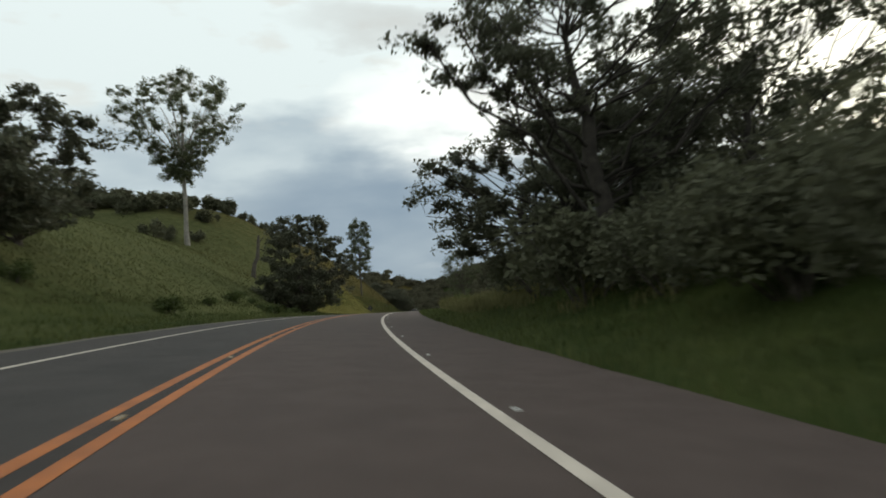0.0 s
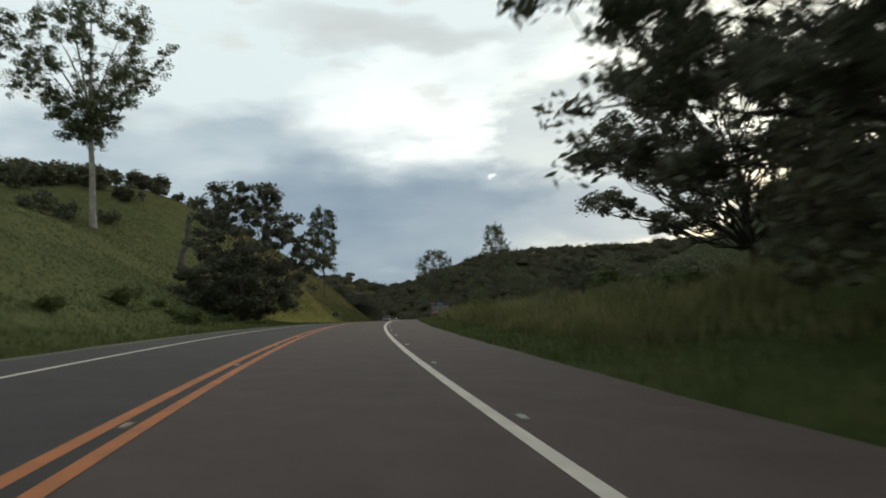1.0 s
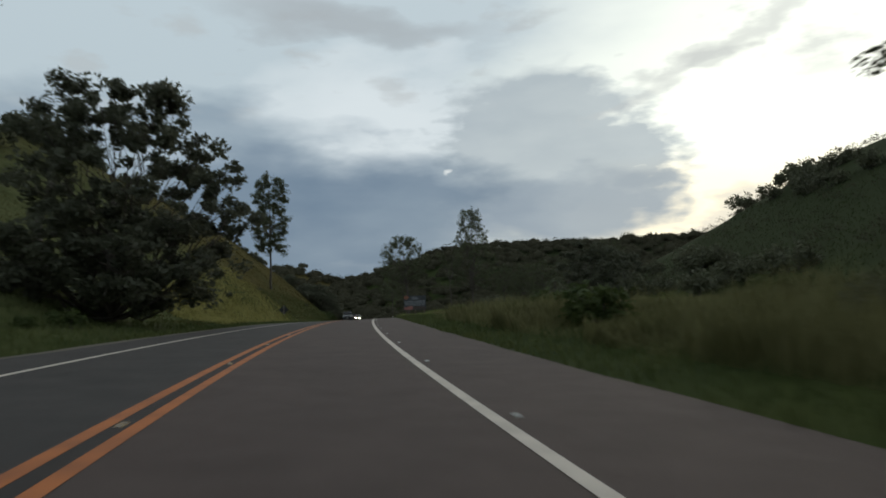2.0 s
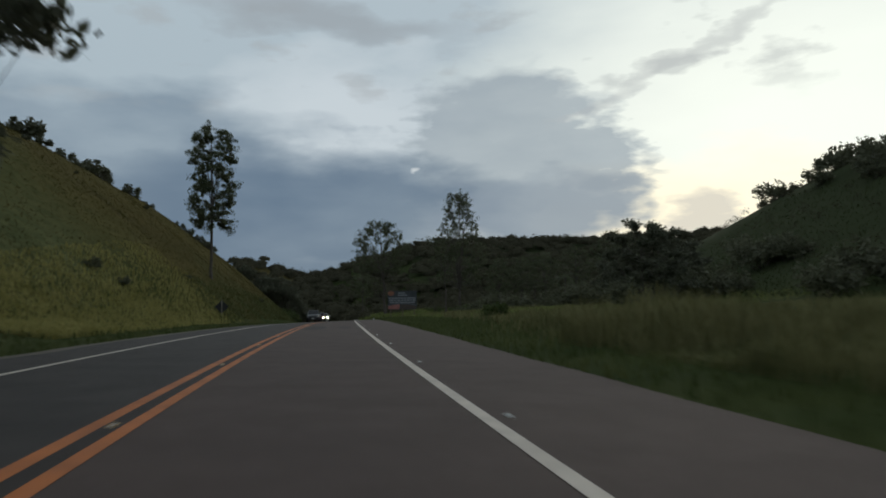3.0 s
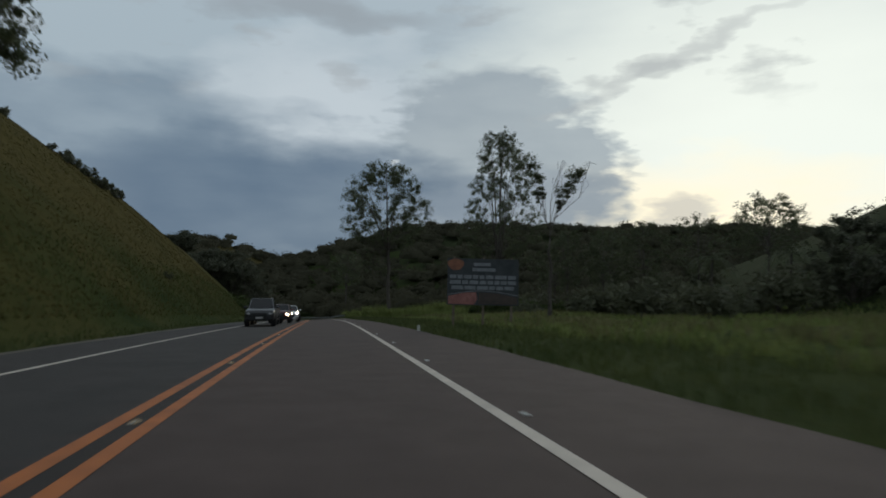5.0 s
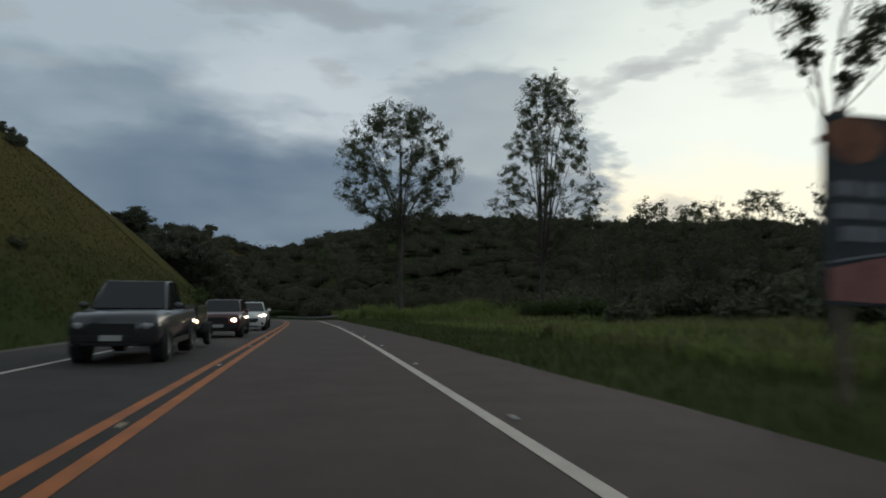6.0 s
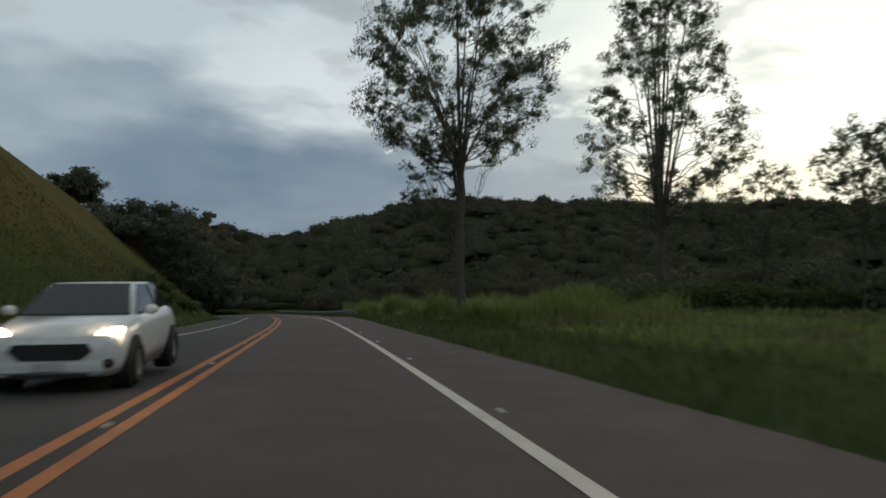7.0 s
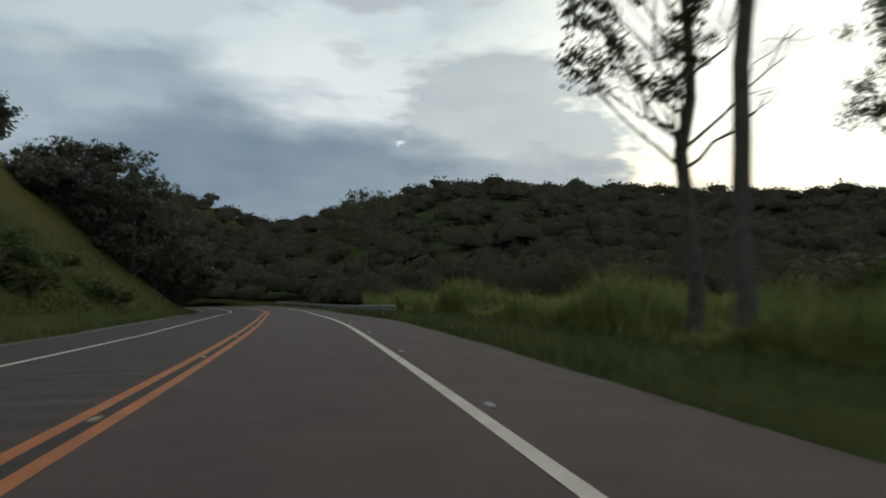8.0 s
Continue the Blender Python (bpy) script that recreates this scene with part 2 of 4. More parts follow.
MEADOW = material("meadow_grass", (0.083, 0.097, 0.042), (0.13, 0.139, 0.063), 0.3, 0.95, translucent=0.3, spec=0.1)
LEAF = material("leaf", (0.065, 0.08, 0.042), (0.115, 0.13, 0.068), 0.8, 0.55, translucent=0.45)
SHADE_LEAF = material("shade_leaf", (0.072, 0.078, 0.052), (0.12, 0.126, 0.084), 0.8, 0.6, translucent=0.4)
THICKET = material("thicket_leaf", (0.082, 0.087, 0.055), (0.126, 0.13, 0.078), 0.5, 0.75, translucent=0.3)
WOODS = material("woods_leaf", (0.063, 0.0605, 0.04), (0.092, 0.088, 0.058), 0.12, 1.0, 0.4, 1.6, spread=(0.3, 0.72), bump_depth=0.5, spec=0.05, translucent=0.4)


# ---------------------------------------------------------------- helpers
def mesh_of(name, verts, faces, mat, smooth=False):
    me = bpy.data.meshes.new(name)
    me.from_pydata(np.asarray(verts).tolist(), [], faces.tolist() if hasattr(faces, "tolist") else faces)
    me.materials.append(mat)
    if smooth:
        me.polygons.foreach_set("use_smooth", [True] * len(me.polygons))
    me.update()
    return me


def child(name, me, parent, label=""):
    ob = new(name, me)
    ob.parent = parent
    return tagged(ob, label=label)


def ribbon(name, s0, s1, u0, u1, up, mat, step=1.0, thick=0.0):
    s = np.arange(s0, s1 + 0.01, step)
    a, b = (road_at(s, u(s) if callable(u) else u, up) for u in (u0, u1))
    v, n = np.concatenate([a, b]), len(s)
    f = [(i, i + n, i + n + 1, i + 1) for i in range(n - 1)]
    if thick:
        low = v - (0, 0, thick)
        v = np.concatenate([v, low])
        f += [(i + 1, i + 1 + 2 * n, i + 2 * n, i) for i in range(n - 1)] + [(i + n, i + 3 * n, i + 3 * n + 1, i + n + 1) for i in range(n - 1)]
    return mesh_of(name, v, f, mat)


def smooth01(x, a, b):
    k = np.clip((x - a) / (b - a), 0, 1)
    return k * k * (3 - 2 * k)


def wobble(x, y, size, seed=0.0):
    """Cheap smooth noise from -1 to 1."""
    p, q = x / size + seed, y / size - 1.7 * seed
    return (np.sin(p * 1.3 + 1.1 * np.sin(q * 0.9 + seed)) + np.sin(q * 1.7 + 1.3 * np.sin(p * 0.7)) + np.sin((p + q) * 2.3 + seed) * 0.5) / 2.5


def height(x, y):
    x, y = np.asarray(x, float), np.asarray(y, float)
    shape = x.shape
    s, u = nearest_station(x, y)
    x, y = x.ravel(), y.ravel()
    base = road_at(s, np.clip(u, -7.0, 6.6))[:, 2] - 0.03
    left, right = np.maximum(-u - 6.6, 0), np.maximum(u - 6.0, 0)
    # left: open hillside, then a steep cut, then a lower bank
    cut = smooth01(s, 112, 150) * (1 - smooth01(s, 285, 315))
    hill = 0.1 * left + 0.43 * np.maximum(left - 4, 0)
    hill = hill / (1 + (hill / 17.5) ** 4) ** 0.25 + 0.05 * left
    steep = 0.15 * left + 0.68 * np.maximum(left - 0.8, 0)
    cap = 24 - 15 * smooth01(s, 264, 300)
    steep = steep / (1 + (steep / cap) ** 6) ** (1 / 6) + 0.06 * left
    far = smooth01(s, 240, 300)
    lz = hill * (1 - cut) * (1 + 0.2 * far) + steep * cut
    lz += (wobble(x, y, 9) * 0.45 + wobble(x, y, 3.5, 2) * 0.16) * smooth01(left, 3, 14)
    # right: a low verge, a field and a hill beyond it
    rz = 0.03 * right + 36 * smooth01(right, 30, 130) * (1 - smooth01(y, 200, 330)) + 2.5 * smooth01(right, 3, 12) * (1 - smooth01(s, 30, 70))
    rz += (wobble(x, y, 11, 5) * 0.35 + wobble(x, y, 4, 3) * 0.12) * smooth01(right, 2, 10)
    z = base + np.where(u < 0, lz, rz)
    # far ridges
    crest = np.interp(x, (-900, -300, -120, -80, -45, -12, 15, 40, 85, 150, 220, 400, 900), (50, 38, 27, 27.5, 31, 25.5, 33.6, 37.6, 43, 42.8, 43.5, 48, 64))
    line = 560 + 40 * wobble(x, 0 * x, 90, 1) + 90 * np.exp(-((x + 12) / 40) ** 2)
    open_ground = np.maximum(smooth01(np.abs(u), 14, 60), smooth01(s, 330, 400))
    rr = smooth01(y, line - 300, line) * open_ground
    ridge = crest * rr + (wobble(x, y, 40, 4) * 3 + wobble(x, y, 15, 7) * 1.2) * rr
    fade = smooth01(y, 250, 420) * open_ground
    z = z * (1 - fade) + np.maximum(ridge, 0) - 2 * fade
    return z.reshape(shape)


# ---------------------------------------------------------------- ground and road
def axis(lo, a, b, hi, step, grow=1.18):
    mid = list(np.arange(a, b + 0.01, step))
    d, p = step, a
    left = []
    while p > lo:
        d *= grow
        p -= d
        left.append(p)
    d, p = step, mid[-1]
    right = []
    while p < hi:
        d *= grow
        p += d
        right.append(p)
    return np.array(left[::-1] + mid + right)


def build_ground():
    xs, ys = axis(-4000, -45, 45, 4000, 1.0, 1.1), axis(-3000, -10, 290, 4500, 1.0, 1.07)
    X, Y = np.meshgrid(xs, ys)
    Z = height(X, Y)
    nx, ny = len(xs), len(ys)
    i = np.arange(nx * ny).reshape(ny, nx)
    f = np.stack([i[:-1, :-1], i[:-1, 1:], i[1:, 1:], i[1:, :-1]], -1).reshape(-1, 4)
    me = mesh_of("ground", np.stack([X, Y, Z], -1).reshape(-1, 3), f, GRASS_GROUND, True)
    tagged(new("ground", me), "grass-covered ground with hillsides along the road", "ground", kind="structure")


build_ground()
road = tagged(new("road", ribbon("road", -80, 430, left_edge, right_edge, 0.02, ASPHALT, 1.0, 0.15)), "two-lane asphalt road with paved shoulders", "road", kind="structure")
for nm, u, w, mat in (("yellow_line", -0.165, 0.155, YELLOW), ("yellow_line", 0.165, 0.155, YELLOW), ("edge_line", 3.55, 0.155, WHITE), ("edge_line", -3.3, 0.14, WHITE)):
    child(nm, ribbon(nm, -80, 430, u - w / 2, u + w / 2, 0.026, mat), road)
child("oncoming_lane", ribbon("oncoming_lane", -80, 430, lambda q: left_edge(q) + 0.12, -0.27, 0.0218, OLD_ASPHALT), road, "darker, cooler asphalt of the oncoming lane")
child("centre_strip", ribbon("centre_strip", -80, 430, -0.082, 0.082, 0.0235, DARK_PATCH), road, "dark band between the yellow lines")
child("dusty_strip", ribbon("dusty_strip", -80, 430, left_edge, lambda q: left_edge(q) * 0.93 + 0.09 * np.sin(q * 0.5), 0.0245, DUSTY), road, "pale dusty strip along the shoulder")


# ---------------------------------------------------------------- trees
def tube(pts, radii, sides=7):
    pts = np.asarray(pts, float)
    v, f = [], []
    for k, (p, r) in enumerate(zip(pts, radii)):
        d = pts[min(k + 1, len(pts) - 1)] - pts[max(k - 1, 0)]
        d /= np.linalg.norm(d) + 1e-9
        a = np.cross(d, (0.3, 0.9, 0.1))
        a /= np.linalg.norm(a) + 1e-9
        b = np.cross(d, a)
        for j in range(sides):
            w = 2 * math.pi * j / sides
            v.append(p + r * (math.cos(w) * a + math.sin(w) * b))
        if k:
            o = (k - 1) * sides
            f += [(o + j, o + (j + 1) % sides, o + sides + (j + 1) % sides, o + sides + j) for j in range(sides)]
    return np.array(v), f


def join(pieces):
    vs, fs, o = [], [], 0
    for v, f in pieces:
        vs.append(v)
        fs += [tuple(i + o for i in q) for q in f]
        o += len(v)
    return np.concatenate(vs), fs


def leaf_cloud(centres, radii, count, size, rng, flat=0.75, droop=0.3):
    """Leaves as small bent quads scattered round the centres."""
    k = rng.integers(0, len(centres), count)
    d = rng.normal(size=(count, 3))
    d /= np.linalg.norm(d, axis=1)[:, None] + 1e-9
    rad = radii[k] * rng.random(count) ** 0.45
    p = centres[k] + d * rad[:, None] * (1, 1, flat)
    a = rng.normal(size=(count, 3)) * (1, 1, 0.6) - (0, 0, droop)
    a /= np.linalg.norm(a, axis=1)[:, None] + 1e-9
    b = np.cross(a, rng.normal(size=(count, 3)))
    b /= np.linalg.norm(b, axis=1)[:, None] + 1e-9
    sz = size * (0.6 + 0.8 * rng.random(count))[:, None]
    v = np.stack([p - a * sz, p + b * sz * 0.42, p + a * sz, p - b * sz * 0.42], 1).reshape(-1, 3)
    return v, np.arange(4 * count).reshape(-1, 4)


def limb_path(a, b, rng, bend, n=5):
    a, b = np.asarray(a, float), np.asarray(b, float)
    t = np.linspace(0, 1, n)[:, None]
    off = rng.normal(size=(n, 3)) * bend * np.linalg.norm(b - a)
    off[0] = off[-1] = 0
    return a + (b - a) * t + off


def tree(name, label, base, top, trunk_r, forks, masses, leaves, size, seed, twigs=6, clump=0.4, bark=None, leafmat=None, group="", flat=0.7, rise=1.1, bare=()):
    """A tree. base: where it stands; top: where its trunk ends, from the base; forks: lowest and highest share of the trunk from which limbs leave;
    masses: (x, y, z, radius) of the crown's parts, from the base; rise: how steeply limbs climb; bare: ends of leafless limbs."""
    rng = np.random.default_rng(seed)
    root = tagged(new(name), label, "tree", group)
    root.location = base
    top = np.asarray(top, float)
    n = 9
    spine = limb_path((0, 0, -0.6), top, rng, 0.012, n)
    v, f = tube(spine, trunk_r * np.array([1.4, 1.05, 0.95, 0.87, 0.78, 0.66, 0.52, 0.36, 0.16]), 9)
    child("trunk", mesh_of("trunk", v, f, bark or BARK, True), root)
    pts, rad = [], []
    for q, m in enumerate([*masses, *bare]):
        leafy = q < len(masses)
        c, mr = np.array(m[:3], float), m[3]
        away = math.hypot(c[0] - top[0] * c[2] / max(top[2], 1), c[1] - top[1] * c[2] / max(top[2], 1))
        k = np.clip((c[2] - rise * away) / top[2] + rng.normal() * 0.04, forks[0], forks[1])
        start = np.array([np.interp(k * (n - 1), range(n), spine[:, i]) for i in range(3)])
        lp = limb_path(start, c, rng, 0.035, 6)
        lp[1:5, 2] -= np.array([0.04, 0.07, 0.07, 0.04]) * np.linalg.norm(c - start) * 0.6
        r0 = max(0.025, trunk_r * (0.11 + 0.22 * (1 - k)))
        bits = [tube(lp, np.linspace(r0, r0 * 0.3, 6), 6)]
        for _ in range(twigs):
            d = rng.normal(size=3)
            d /= np.linalg.norm(d)
            d[2] = abs(d[2]) * 0.9 - 0.25
            e = c + d * mr * (0.5 + 0.5 * rng.random()) * (1, 1, flat)
            s0 = lp[rng.integers(2, 6)]
            bits.append(tube(limb_path(s0, e, rng, 0.07, 4), np.linspace(r0 * 0.34, 0.01, 4), 4))
            pts += [e, s0 + (e - s0) * 0.65] if leafy else []
            rad += [mr * clump * (0.6 + 0.7 * rng.random()), mr * clump * 0.6] if leafy else []
        v, f = join(bits)
        child("limb", mesh_of("limb", v, f, bark or BARK, True), root)
    if pts:
        v, f = leaf_cloud(np.array(pts), np.array(rad), leaves, size, rng)
        child("crown", mesh_of("crown", v, f, leafmat or LEAF), root)
    return root


def ground_at(x, y):
    return (x, y, float(height(np.array([x]), np.array([y]))[0]))


def dome(rng, n, cx, cy, z0, z1, rx, mr, low=0.45, shell=0.5):
    """Crown parts in an egg shape: low is the height, as a share, at which it is widest."""
    out = []
    for k in range(n):
        a = 2.399 * k + rng.random() * 0.8
        h = (k + 0.5) / n
        w = math.sqrt(max(0.03, 1 - ((h - low) / (1 - low if h > low else low * 1.15)) ** 2))
        d = rx * w * (shell + (1 - shell) * rng.random() ** 0.5)
        out.append((cx + math.cos(a) * d, cy + math.sin(a) * d, z0 + (z1 - z0) * h, mr * (0.75 + 0.5 * rng.random())))
    return out


def gum(name, label, base, fork, crown, wide, profile, stems, tips, leaves, size, trunk_r, seed, lean=(0.0, 0.0), shell=0.55, clump=0.5, bark=None, leafmat=None, group="", spread=0.6, hang=0.9, twist=0.05, lead=0.84):
    """A eucalyptus: the trunk parts at fork (metres) into stems that climb steeply and spread to the crown, which reaches from crown[0] to crown[1].
    profile: shares of the half width wide, from the crown's foot to its top."""
    rng = np.random.default_rng(seed)
    root = tagged(new(name), label, "tree", group)
    root.location = base
    z0, z1 = crown
    lx, ly = lean
    spine = limb_path((0, 0, -0.6), (lx * 0.4, ly * 0.4, fork), rng, 0.005, 7)
    v, f = tube(spine, trunk_r * np.array([1.45, 1.1, 1.0, 0.95, 0.9, 0.86, 0.84]), 10)
    child("trunk", mesh_of("trunk", v, f, bark or BARK, True), root)

    def half(h):
        return wide * np.interp(h, np.linspace(0, 1, len(profile)), profile)

    limbs = []
    for k in range(stems):
        a = 2.399 * k + seed + rng.random() * 0.5
        h = 0.97 if k == 0 else 0.45 + 0.5 * rng.random()
        d = half(h) * (0.12 if k == 0 else spread * (0.75 + 0.4 * rng.random()))
        start = spine[-1] if k == 0 else np.array([np.interp(fork * (1 - 0.2 * rng.random()), spine[:, 2], spine[:, i]) for i in range(3)])
        start = np.array([*start[:2], fork if k == 0 else fork * (1 - 0.2 * rng.random())])
        end = np.array([lx + math.cos(a) * d, ly + math.sin(a) * d, z0 + (z1 - z0) * h])
        t = np.linspace(0, 1, 9)[:, None]
        mid = start * 0.5 + end * 0.5 + np.array([-math.cos(a) * d * 0.12, -math.sin(a) * d * 0.12, 0.06 * (z1 - z0)]) * (k > 0)
        path = (1 - t) ** 2 * start + 2 * t * (1 - t) * mid + t * t * end
        path[1:-1] += rng.normal(size=(7, 3)) * twist * 0.05 * np.linalg.norm(end - start) * (k > 0)
        r0 = trunk_r * (lead if k == 0 else 0.3 + 0.22 * rng.random())
        limbs.append([path, np.linspace(r0, r0 * 0.2, 9), [tube(path, np.linspace(r0, r0 * 0.2, 9), 8)]])
    pts, rad = [], []
    for k in range(tips):
        h = (k + rng.random()) / tips
        a = 2.399 * k + rng.random()
        inner = shell * (1 - 0.75 * h)
        d = half(h) * (inner + (1 - inner) * math.sqrt(rng.random()))
        tip = np.array([lx + math.cos(a) * d, ly + math.sin(a) * d, z0 + (z1 - z0) * h])
        best = None
        for path, radii, bits in limbs:
            gap = np.linalg.norm((tip - path) * (1, 1, 0.6), axis=1)
            gap += 3.0 * np.maximum(0.0, path[:, 2] - (tip[2] - 0.35 * np.hypot(*(tip - path)[:, :2].T)))
            gap[0] += 2.0
            i = int(np.argmin(gap))
            if best is None or gap[i] < best[0]:
                best = (gap[i], path[i], radii[i], bits)
        _, root_at, rr, bits = best
        way = limb_path(root_at, tip, rng, 0.05, 5)
        way[1:4, 2] -= np.array([0.05, 0.07, 0.05]) * np.linalg.norm(tip - root_at)
        r1 = max(0.016, min(rr * 0.55, 0.012 * np.linalg.norm(tip - root_at) + 0.012))
        bits.append(tube(way, np.linspace(r1, 0.012, 5), 5))
        for _ in range(4):
            e = rng.normal(size=3) * (1, 1, 0.6)
            e = tip + e / np.linalg.norm(e) * clump * (0.9 + 0.9 * rng.random())
            s0 = way[rng.integers(2, 5)]
            bits.append(tube(np.array([s0, (s0 + e) / 2 + rng.normal(size=3) * 0.06, e]), (0.014, 0.01, 0.006), 3))
            pts += [e, (s0 + e) / 2]
            rad += [clump * (0.55 + 0.6 * rng.random()), clump * 0.45]
    for _, _, bits in limbs:
        v, f = join(bits)
        child("limb", mesh_of("limb", v, f, bark or BARK, True), root)
    v, f = leaf_cloud(np.array(pts), np.array(rad), leaves, size, rng, 0.85, hang)
    child("crown", mesh_of("crown", v, f, leafmat or LEAF), root)
    return root


R1 = np.random.default_rng(5)
EUC, SHADE, SIDE = "eucalyptus_tree", "shade_tree", "roadside_tree"
gum(EUC, "tall slender eucalyptus with a bare pale trunk and open flat-topped crown", ground_at(-41.5, 117.5), 15.5, (11.2, 28.8), 11.2, (0.14, 0.26, 0.55, 0.9, 1.0, 0.98, 0.84, 0.4), 10, 118, 44000, 0.165, 0.36, 1, (-0.6, 0), 0.5, 0.9, PALE_BARK, spread=0.62)
gum(EUC, "slim young eucalyptus standing on the grassy cut slope", ground_at(-18.9, 171.5), 9.0, (6.0, 18.2), 3.3, (0.5, 0.8, 0.85, 0.7, 0.74, 0.8, 0.74, 0.4), 6, 70, 30000, 0.115, 0.17, 2, (0, 0), 0.4, 0.62, spread=0.5)
tree(SIDE, "broad dark leafy tree at the foot of the hillside", ground_at(-18.6, 95), (0, 0, 8), 0.3, (0.1, 0.9), dome(R1, 36, 1.0, 0, 1.2, 12.8, 6.0, 1.7, 0.4) + dome(R1, 18, 0.0, -1.5, 0.6, 6.0, 5.2, 1.7, 0.5), 38000, 0.185, 3, leafmat=SHADE_LEAF)
gum(EUC, "spreading eucalyptus with a rounded open crown over the field", ground_at(8.0, 236.5), 9.4, (10.4, 21.2), 6.4, (0.55, 0.9, 1.0, 1.0, 0.96, 0.86, 0.68, 0.35), 11, 135, 56000, 0.082, 0.21, 4, (-0.8, 0), 0.66, 0.6, spread=0.74, lead=0.7)
tree(EUC, "thin eucalyptus close beside a larger one, half bare", ground_at(8.6, 239.5), (-0.8, 0, 13), 0.2, (0.35, 0.95), dome(R1, 16, -2.2, -0.5, 6, 12, 2.0, 1.0, 0.4), 5200, 0.085, 41, clump=0.34, bare=[(2.5, 0, 8, 1.0), (1.8, 0.4, 10, 1.2), (-2.0, 1, 6.5, 1.0), (1.2, -0.6, 12, 1.4), (2.2, 0.2, 6.6, 0.8)])
gum(EUC, "tall eucalyptus with a dense conical crown and forked stems", ground_at(26.5, 246), 5.6, (8.2, 29.0), 6.9, (0.8, 1.0, 0.97, 0.86, 0.74, 0.56, 0.5, 0.3), 11, 162, 72000, 0.088, 0.34, 5, (0.2, 0), 0.5, 0.68, spread=0.6, lead=0.5)
tree("slender_tree", "thin V-forked tree with sparse tufts of leaves", ground_at(12.2, 185), (-0.15, 0, 6.3), 0.15, (0.9, 0.97), [(-2.0, 0, 11.0, 0.85), (-1.6, 0.3, 10.4, 0.8), (-1.3, -0.2, 9.7, 0.6), (-0.9, 0.2, 8.6, 0.45), (1.5, 0, 9.8, 0.75), (1.9, 0.3, 10.3, 0.6), (1.0, -0.3, 8.9, 0.6), (0.6, 0.3, 8.0, 0.45)], 3900, 0.085, 7, rise=1.6, clump=0.62, bare=[(0.7, 0.2, 10.9, 0.6), (2.8, 0, 10.9, 0.7), (0.3, -0.3, 9.7, 0.5)])
tree(SHADE, "big dark spreading tree leaning over the verge", ground_at(7.8, 29), (-1.5, 0, 11), 0.42, (0.2, 0.95), dome(R1, 38, 0.5, 0, 6.8, 18, 7.0, 1.9, 0.5) + [(-7.3, -7.0, 7.7, 1.3), (-6.4, -6.4, 8.7, 1.4), (-6.0, -5.6, 7.2, 1.3), (-5.0, -5.0, 8.6, 1.4), (-4.6, -5.6, 7.4, 1.3), (-5.2, -4.4, 9.8, 1.4)] + dome(R1, 14, 5.4, 0.5, 1.5, 8.5, 4.6, 1.9, 0.5) + dome(R1, 12, 2.5, 1.5, 3.0, 8.0, 3.0, 1.7, 0.5), 36000, 0.125, 6, rise=0.5, bark=DARK_BARK, leafmat=SHADE_LEAF)
tree(SHADE, "dark leafy tree in the roadside thicket", ground_at(8.2, 40), (-1, 0, 9), 0.35, (0.3, 0.95), dome(R1, 40, -2.0, 0, 1.4, 8.6, 7.0, 1.5, 0.5) + dome(R1, 14, 2.8, 0, 6, 11.5, 4.6, 1.6, 0.4) + dome(R1, 16, 1.5, -1, 1.0, 7.5, 4.5, 1.7, 0.5), 52000, 0.13, 8, rise=0.6, bark=DARK_BARK, leafmat=SHADE_LEAF)
tree(SHADE, "wide dark tree with drooping open branches", ground_at(17.5, 67.5), (-1.0, 0, 9), 0.36, (0.35, 0.95), dome(R1, 62, -1.6, 0, 4.0, 16.0, 8.4, 1.7, 0.42), 54000, 0.13, 9, bark=DARK_BARK, leafmat=SHADE_LEAF)
tree(SHADE, "dark leafy tree behind a wide one", ground_at(21, 64), (0, 0, 9), 0.35, (0.2, 0.95), dome(R1, 26, 2.5, 0, 2, 12, 6, 2.0, 0.45), 14000, 0.18, 12, bark=DARK_BARK, leafmat=SHADE_LEAF)
tree(SHADE, "dark leafy tree behind the roadside thicket", ground_at(17, 36), (0, 0, 10), 0.35, (0.2, 0.95), dome(R1, 30, 0, 0, 3, 16, 7.5, 2.4, 0.5), 16000, 0.19, 10, bark=DARK_BARK, leafmat=SHADE_LEAF)
tree(SHADE, "dark leafy tree on the hillside edge", ground_at(19, 52), (0, 0, 9), 0.35, (0.2, 0.95), dome(R1, 26, 0, 0, 2.5, 14, 6.5, 2.4, 0.5), 13000, 0.19, 11, bark=DARK_BARK, leafmat=SHADE_LEAF)
for k, (x, y, h, w) in enumerate(((-26.2, 44.5, 9.5, 4.6), (-32.5, 42, 8.5, 4.6), (-23.2, 35.5, 6, 3.2))):
    tree(SIDE, "bushy dark tree on the verge below the hillside", ground_at(x, y), (0, 0, h * 0.75), 0.24, (0.1, 0.9), dome(R1, 24, 0, 0, 1.2, h, w, 1.9, 0.45), 11000, 0.2, 50 + k, group="trees on the left verge", leafmat=SHADE_LEAF)
for k, (x, y, h, w) in enumerate(((27.0, 152, 8.4, 3.4), (30.5, 155, 8.6, 3.6), (37, 163, 7.5, 3.2), (38, 178, 7.0, 3.3), (41, 190, 7.2, 3.4))):
    tree(SIDE, "low rounded tree in the field with dense foliage", ground_at(x, y), (0, 0, h * 0.7), 0.2, (0.1, 0.9), dome(R1, 18, 0, 0, 1.0, h, w, 1.5, 0.5), 7500, 0.19, 60 + k, group="field trees", leafmat=SHADE_LEAF)
